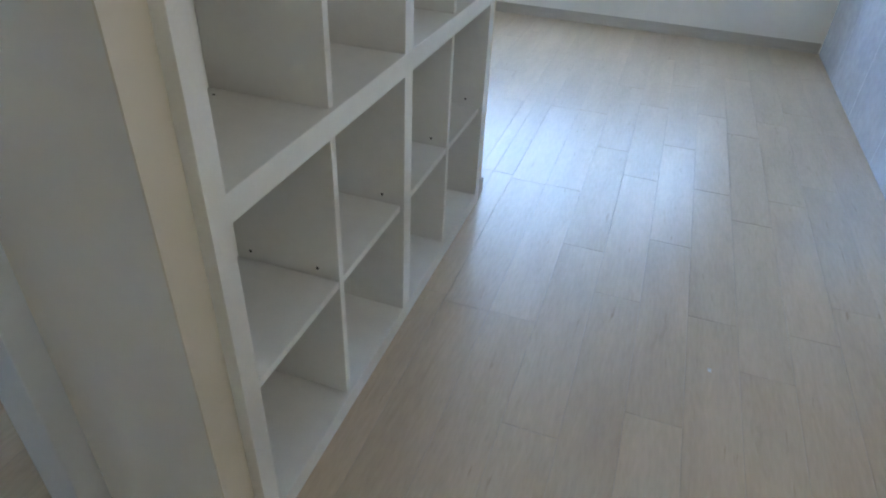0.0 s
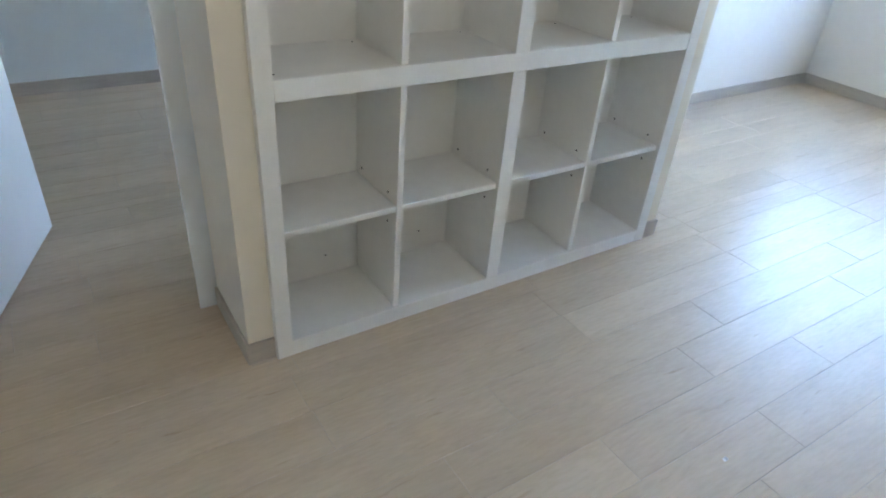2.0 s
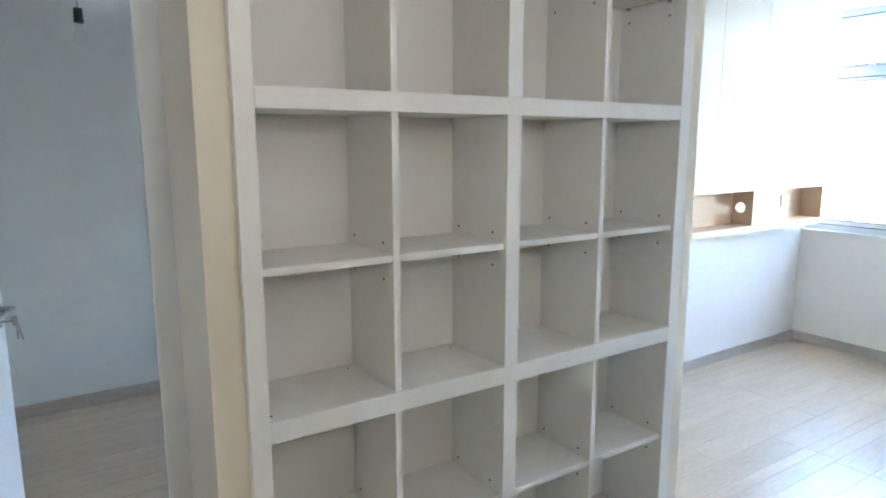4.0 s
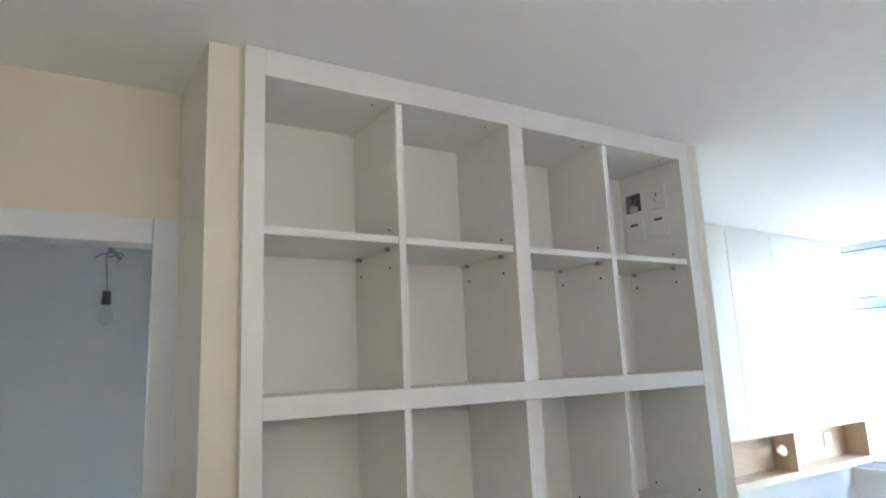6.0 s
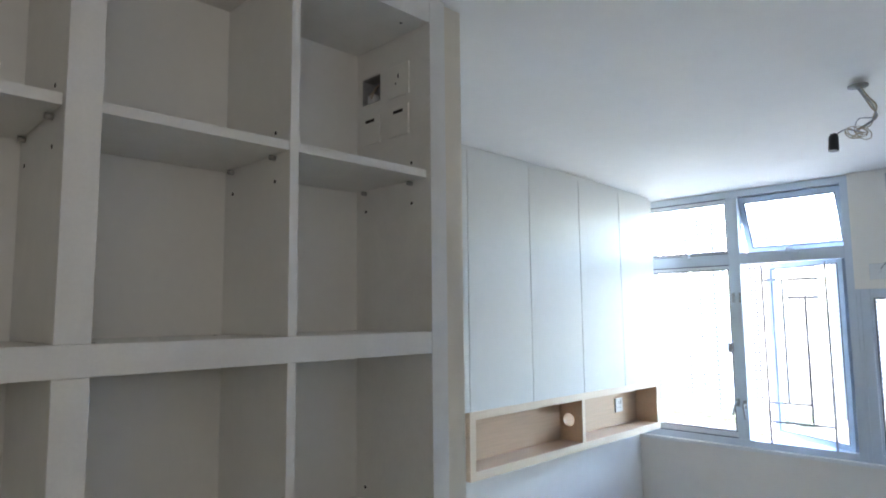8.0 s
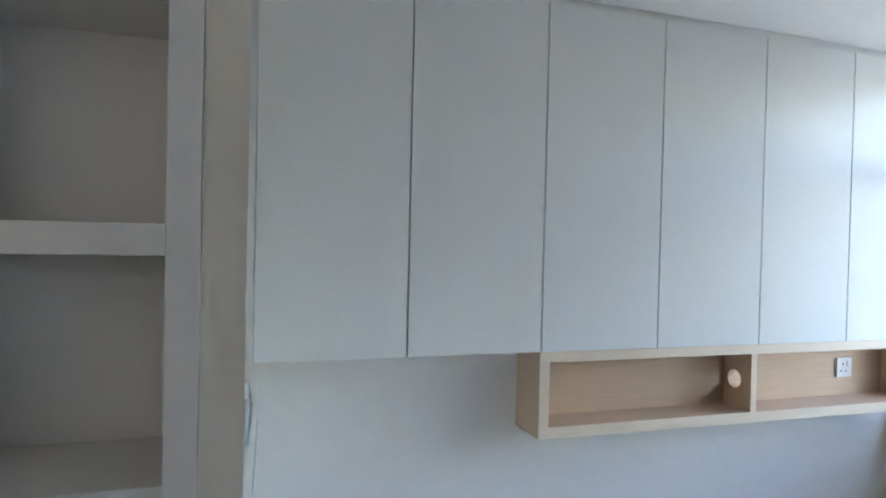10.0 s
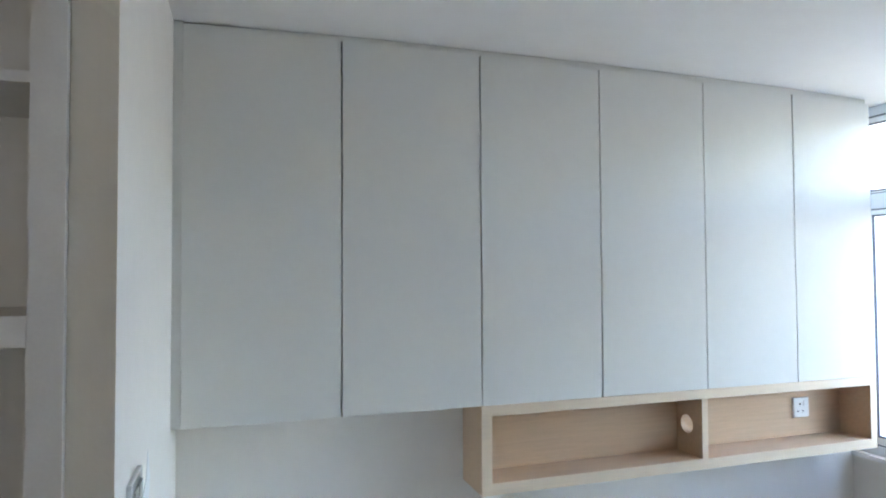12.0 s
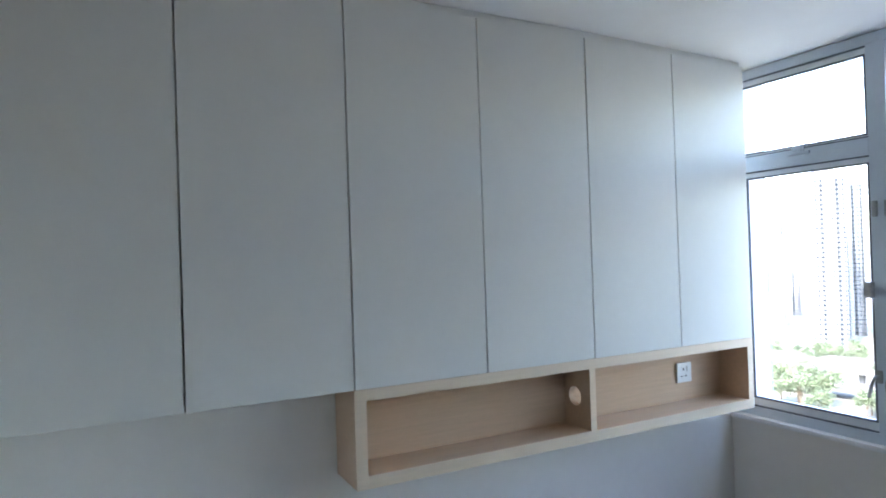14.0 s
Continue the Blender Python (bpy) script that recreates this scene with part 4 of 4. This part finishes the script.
def tower(az, dist, width, top, mat, depth=22.0, turn=0.0):
    c = Vector((math.cos(radians(az)) * dist, math.sin(radians(az)) * dist, GZ))
    t = thing("tower_block", "pale high-rise apartment block with rows of small windows", "apartment building", "tower blocks", c)
    h = top - GZ
    bm = add_box(bmesh.new(), (-depth / 2, -width / 2, 0), (depth / 2, width / 2, h))
    add_box(bm, (-depth / 2 - 1.6, -width * 0.22, 0), (-depth / 2, width * 0.05, h))
    add_box(bm, (-depth / 2 - 1.6, width * 0.25, 0), (-depth / 2, width * 0.45, h))
    wall = part("wall", bm, mat, None)
    roof = part("roof", add_box(add_box(bmesh.new(), (-depth / 3, -width / 4, h), (depth / 3, width / 4, h + 4)), (-3, -3, h + 4), (3, 3, h + 7)), mat, None)
    bm = bmesh.new()
    rows, cols = int(h / 2.9), max(4, int(width / 2.6))
    for r in range(rows):
        z = 1.2 + r * 2.9
        for k in range(cols):
            y = -width / 2 + (k + 0.5) * width / cols
            if (k * 7) % 5 == 1:
                continue
            w = 0.75 if k % 3 else 0.45
            add_box(bm, (-depth / 2 - 1.9, y - w, z), (-depth / 2 + 0.05, y + w, z + 1.3))
        for k in range(4):
            x = -depth / 2 + (k + 0.5) * depth / 4
            add_box(bm, (x - 0.8, -width / 2 - 0.12, z), (x + 0.8, width / 2 + 0.12, z + 1.3))
    win = part("window_band", bm, TWIN, None, "rows of small dark windows", kind="stuff")
    m = Matrix.Translation(c) @ Matrix.Rotation(radians(az + turn), 4, "Z")
    for o in (wall, roof, win):
        o.parent = t
        o.matrix_parent_inverse = Matrix()
        o.matrix_basis = t.matrix_world.inverted() @ m


for az_, d_, w_, top_, k_, tn in ((35.2, 560, 15, 26, 0, 10), (33.6, 640, 9, -22, 0, 0), (31.4, 460, 20, 42, 0, 8), (29.4, 520, 9, 40, 1, 0), (27.0, 500, 16, 48, 0, -12), (24.6, 470, 14, 55, 0, 10),
                                 (21.9, 440, 17, 60, 1, -8), (18.6, 480, 22, 52, 0, 12), (15.2, 520, 15, 46, 0, -10), (11.6, 450, 22, 50, 1, 10), (6.5, 480, 24, 45, 0, 0), (1.5, 470, 22, 50, 0, 10), (-4.5, 460, 24, 44, 1, -8), (-11, 450, 24, 50, 0, 8)):
    tower(az_, d_, w_, top_, TOWERG if k_ else TOWERM, turn=tn)


def mast(az, d, top):
    c = Vector((math.cos(radians(az)) * d, math.sin(radians(az)) * d, GZ))
    t = thing("mast", "tall slender grey steel mast far off", "mast", "tall masts", c)
    part("pole", add_rod(bmesh.new(), c, c + Vector((0, 0, top - GZ)), 0.45, 0.30, 8), TWIN, t)


mast(35.72, 450, 14.5)
mast(29.93, 430, 14.5)


def viaduct(d, z, az0, az1):
    n = 1
    a, b = (Vector((math.cos(radians(q)) * d / math.cos(radians(q - (az0 + az1) / 2)), math.sin(radians(q)) * d / math.cos(radians(q - (az0 + az1) / 2)), z)) for q in (az0, az1))
    t = thing("viaduct", "pale concrete elevated road on piers with parapets", "elevated road", "elevated roads", (*a.xy, GZ))
    L = (b - a).length
    m = Matrix.Translation(a) @ Matrix.Rotation(math.atan2((b - a).y, (b - a).x), 4, "Z")
    deck = part("deck", add_box(bmesh.new(), (0, -5, -1.2), (L, 5, 0)), CONC, None)
    par1 = part("parapet", add_box(bmesh.new(), (0, -5, 0), (L, -4.7, 1.0)), CONC, None)
    par2 = part("parapet", add_box(bmesh.new(), (0, 4.7, 0), (L, 5, 1.0)), CONC, None)
    bm = bmesh.new()
    for i in range(int(L / 24)):
        add_box(bm, (i * 24 + 8, -1.2, GZ - z), (i * 24 + 10, 1.2, -1.2))
    piers = part("pier", bm, CONC, None, "row of concrete piers", kind="stuff")
    for o in (deck, par1, par2, piers):
        o.parent = t
        o.matrix_parent_inverse = Matrix()
        o.matrix_basis = t.matrix_world.inverted() @ m


for d_, z_ in ((345, -56), (312, -54), (290, -57.5)):
    viaduct(d_, z_, 45, -20)


def tree(seed, h=9.0):
    rnd = random.Random(seed)
    t = thing("tree", "broad green street tree with an uneven leafy crown", "tree", "street trees")
    bm = add_rod(bmesh.new(), (0, 0, 0), (0.2, 0.1, h * 0.45), 0.35, 0.2, 8)
    tips = []
    for k in range(7):
        a = k * 2.4
        tip = Vector((math.cos(a) * h * 0.32, math.sin(a) * h * 0.32, h * rnd.uniform(0.6, 0.9)))
        add_rod(bm, (0.2, 0.1, h * 0.4), tip, 0.16, 0.04, 6)
        tips.append(tip)
    part("trunk", bm, BARK, t)
    verts, faces = [], []
    for k in range(1500):
        c = rnd.choice(tips) + Vector([rnd.gauss(0, h * 0.10) for _ in range(3)])
        n = Vector((rnd.gauss(0, 1), rnd.gauss(0, 1), rnd.gauss(0.6, 1))).normalized()
        u = n.orthogonal().normalized()
        v = n.cross(u)
        r = rnd.uniform(0.14, 0.36)
        i = len(verts)
        for j in range(5):
            q = r * rnd.uniform(0.7, 1.2)
            verts.append(c + (u * math.cos(j * math.tau / 5) + v * math.sin(j * math.tau / 5)) * q)
        faces.append(tuple(range(i, i + 5)))
    me = bpy.data.meshes.new("crown")
    me.from_pydata([tuple(v) for v in verts], [], faces)
    me.materials.append(LEAF)
    o = new("crown", me)
    o.parent = t
    return t


rnd = random.Random(11)
bases = [tree(s) for s in (1, 2, 3)]
spots = []
for az0, az1, d0, d1, n in ((27.5, 30, 268, 285, 5), (18, 27, 262, 285, 14), (18, 37, 318, 335, 16), (15, 38, 370, 410, 34), (-12, 20, 215, 300, 40)):
    for k in range(n):
        q, d = radians(rnd.uniform(az0, az1)), rnd.uniform(d0, d1)
        if rnd.random() < 0.12 and d < 250:
            continue
        spots.append((math.cos(q) * d, math.sin(q) * d, rnd.uniform(0, 360), rnd.uniform(0.7, 1.25)))
for i, (x, y, a, s) in enumerate(spots):
    m = pose(x, y, GZ, 0, 0, a)
    if i < 3:
        bases[i].matrix_basis = m
    else:
        copy_thing(bases[i % 3], m)
# a clump of tall trees on the near lawn
for i, (x, y, k) in enumerate(((238, 157, 1.75), (231, 151, 1.5), (244, 150, 1.6), (232, 160, 1.35), (222, 139, 1.1))):
    copy_thing(bases[i % 3], pose(x, y, GZ, 0, 0, 50 * i) @ Matrix.Scale(k, 4))


def litter():
    t = thing("paper_scrap", "small curled white paper scrap lying on the plank floor", "litter", at=(0.91, -0.94, 0.0005))
    bm = bmesh.new()
    top = [[bm.verts.new((0.91 + 0.004 * u, -0.94 + 0.0035 * v, 0.0008 + 0.0007 * abs(u - 2) ** 2 + 0.0004 * v)) for v in range(4)] for u in range(5)]
    for a, b in zip(top, top[1:]):
        for k in range(3):
            bm.faces.new((a[k], b[k], b[k + 1], a[k + 1]))
    bmesh.ops.solidify(bm, geom=bm.faces[:], thickness=0.0005)
    part("paper", bm, PLATE, t)


litter()


# ---- mosaic-clad fin just outside the large window ----
MOSAIC = material("pale_teal_glazed_mosaic", (0.30, 0.40, 0.43), 0.35, vary=0.18, scale=30, rand=1)
fin = structure("wall_fin", [((4.851, 1.135, 0.3), (4.935, 1.5, 3.2))], GROUT, "outer wall fin clad in small pale teal mosaic tiles")
tile = mesh_of("tile", add_box(bmesh.new(), (0, 0, 0), (0.037, 0.005, 0.030), 0.0), MOSAIC)
for k in range(48):
    for c in range(2):
        o = new("tile", tile)
        o.parent = fin
        o.location = (4.853 + c * 0.041, 1.1305, 0.85 + k * 0.036)


# ---- floor planks: parts of the floor, last ----
PITCH, LEN, JOINT = 0.1565, 0.925, 0.0017
OFFS = {0: 0.012, 1: 0.502, 2: 0.247, 3: 0.663}
rnd = random.Random(5)
shared = {}


def plank(x0, x1, y0, y1):
    key = (round(x1 - x0, 3), round(y1 - y0, 3))
    if key not in shared:
        L, w = key
        bm = bmesh.new()
        b = 0.0009
        lo = [bm.verts.new(p) for p in ((0, 0, -0.006), (L, 0, -0.006), (L, w, -0.006), (0, w, -0.006))]
        mid = [bm.verts.new(p) for p in ((0, 0, -b), (L, 0, -b), (L, w, -b), (0, w, -b))]
        up = [bm.verts.new(p) for p in ((b, b, 0), (L - b, b, 0), (L - b, w - b, 0), (b, w - b, 0))]
        for A, B in ((lo, mid), (mid, up)):
            for k in range(4):
                bm.faces.new((A[k], A[(k + 1) % 4], B[(k + 1) % 4], B[k]))
        bm.faces.new(up)
        shared[key] = mesh_of("plank", bm, PLANK)
    o = new("plank", shared[key])
    o.parent = floor
    o.location = (x0, y0, 0)


def lay(xa, xb, ya, yb):
    k0, k1 = math.floor((-0.24 - yb) / PITCH), math.ceil((-0.24 - ya) / PITCH)
    for k in range(k0, k1 + 1):
        top, bot = -0.24 - k * PITCH, -0.24 - (k + 1) * PITCH
        y0, y1 = max(bot, ya), min(top, yb)
        if y1 - y0 < 0.01:
            continue
        off = OFFS.get(k, random.Random(k * 13 + 7).choice((0.02, 0.25, 0.48, 0.70)) + random.Random(k).uniform(-0.02, 0.02))
        n = math.floor((xa - off) / LEN)
        x = off + n * LEN
        while x < xb:
            a, b = max(x, xa), min(x + LEN, xb)
            if b - a > 0.01:
                plank(a + JOINT / 2, b - JOINT / 2, y0 + JOINT / 2, y1 - JOINT / 2)
            x += LEN


lay(-1.6, XW, -2.4, 0.008)
lay(1.676, XW, 0.008, YB)
lay(-1.6, XW, 1.22, 2.70)
lay(-1.6, 1.575, 0.364, 1.22)
lay(-1.6, -0.0785, 0.008, 0.364)
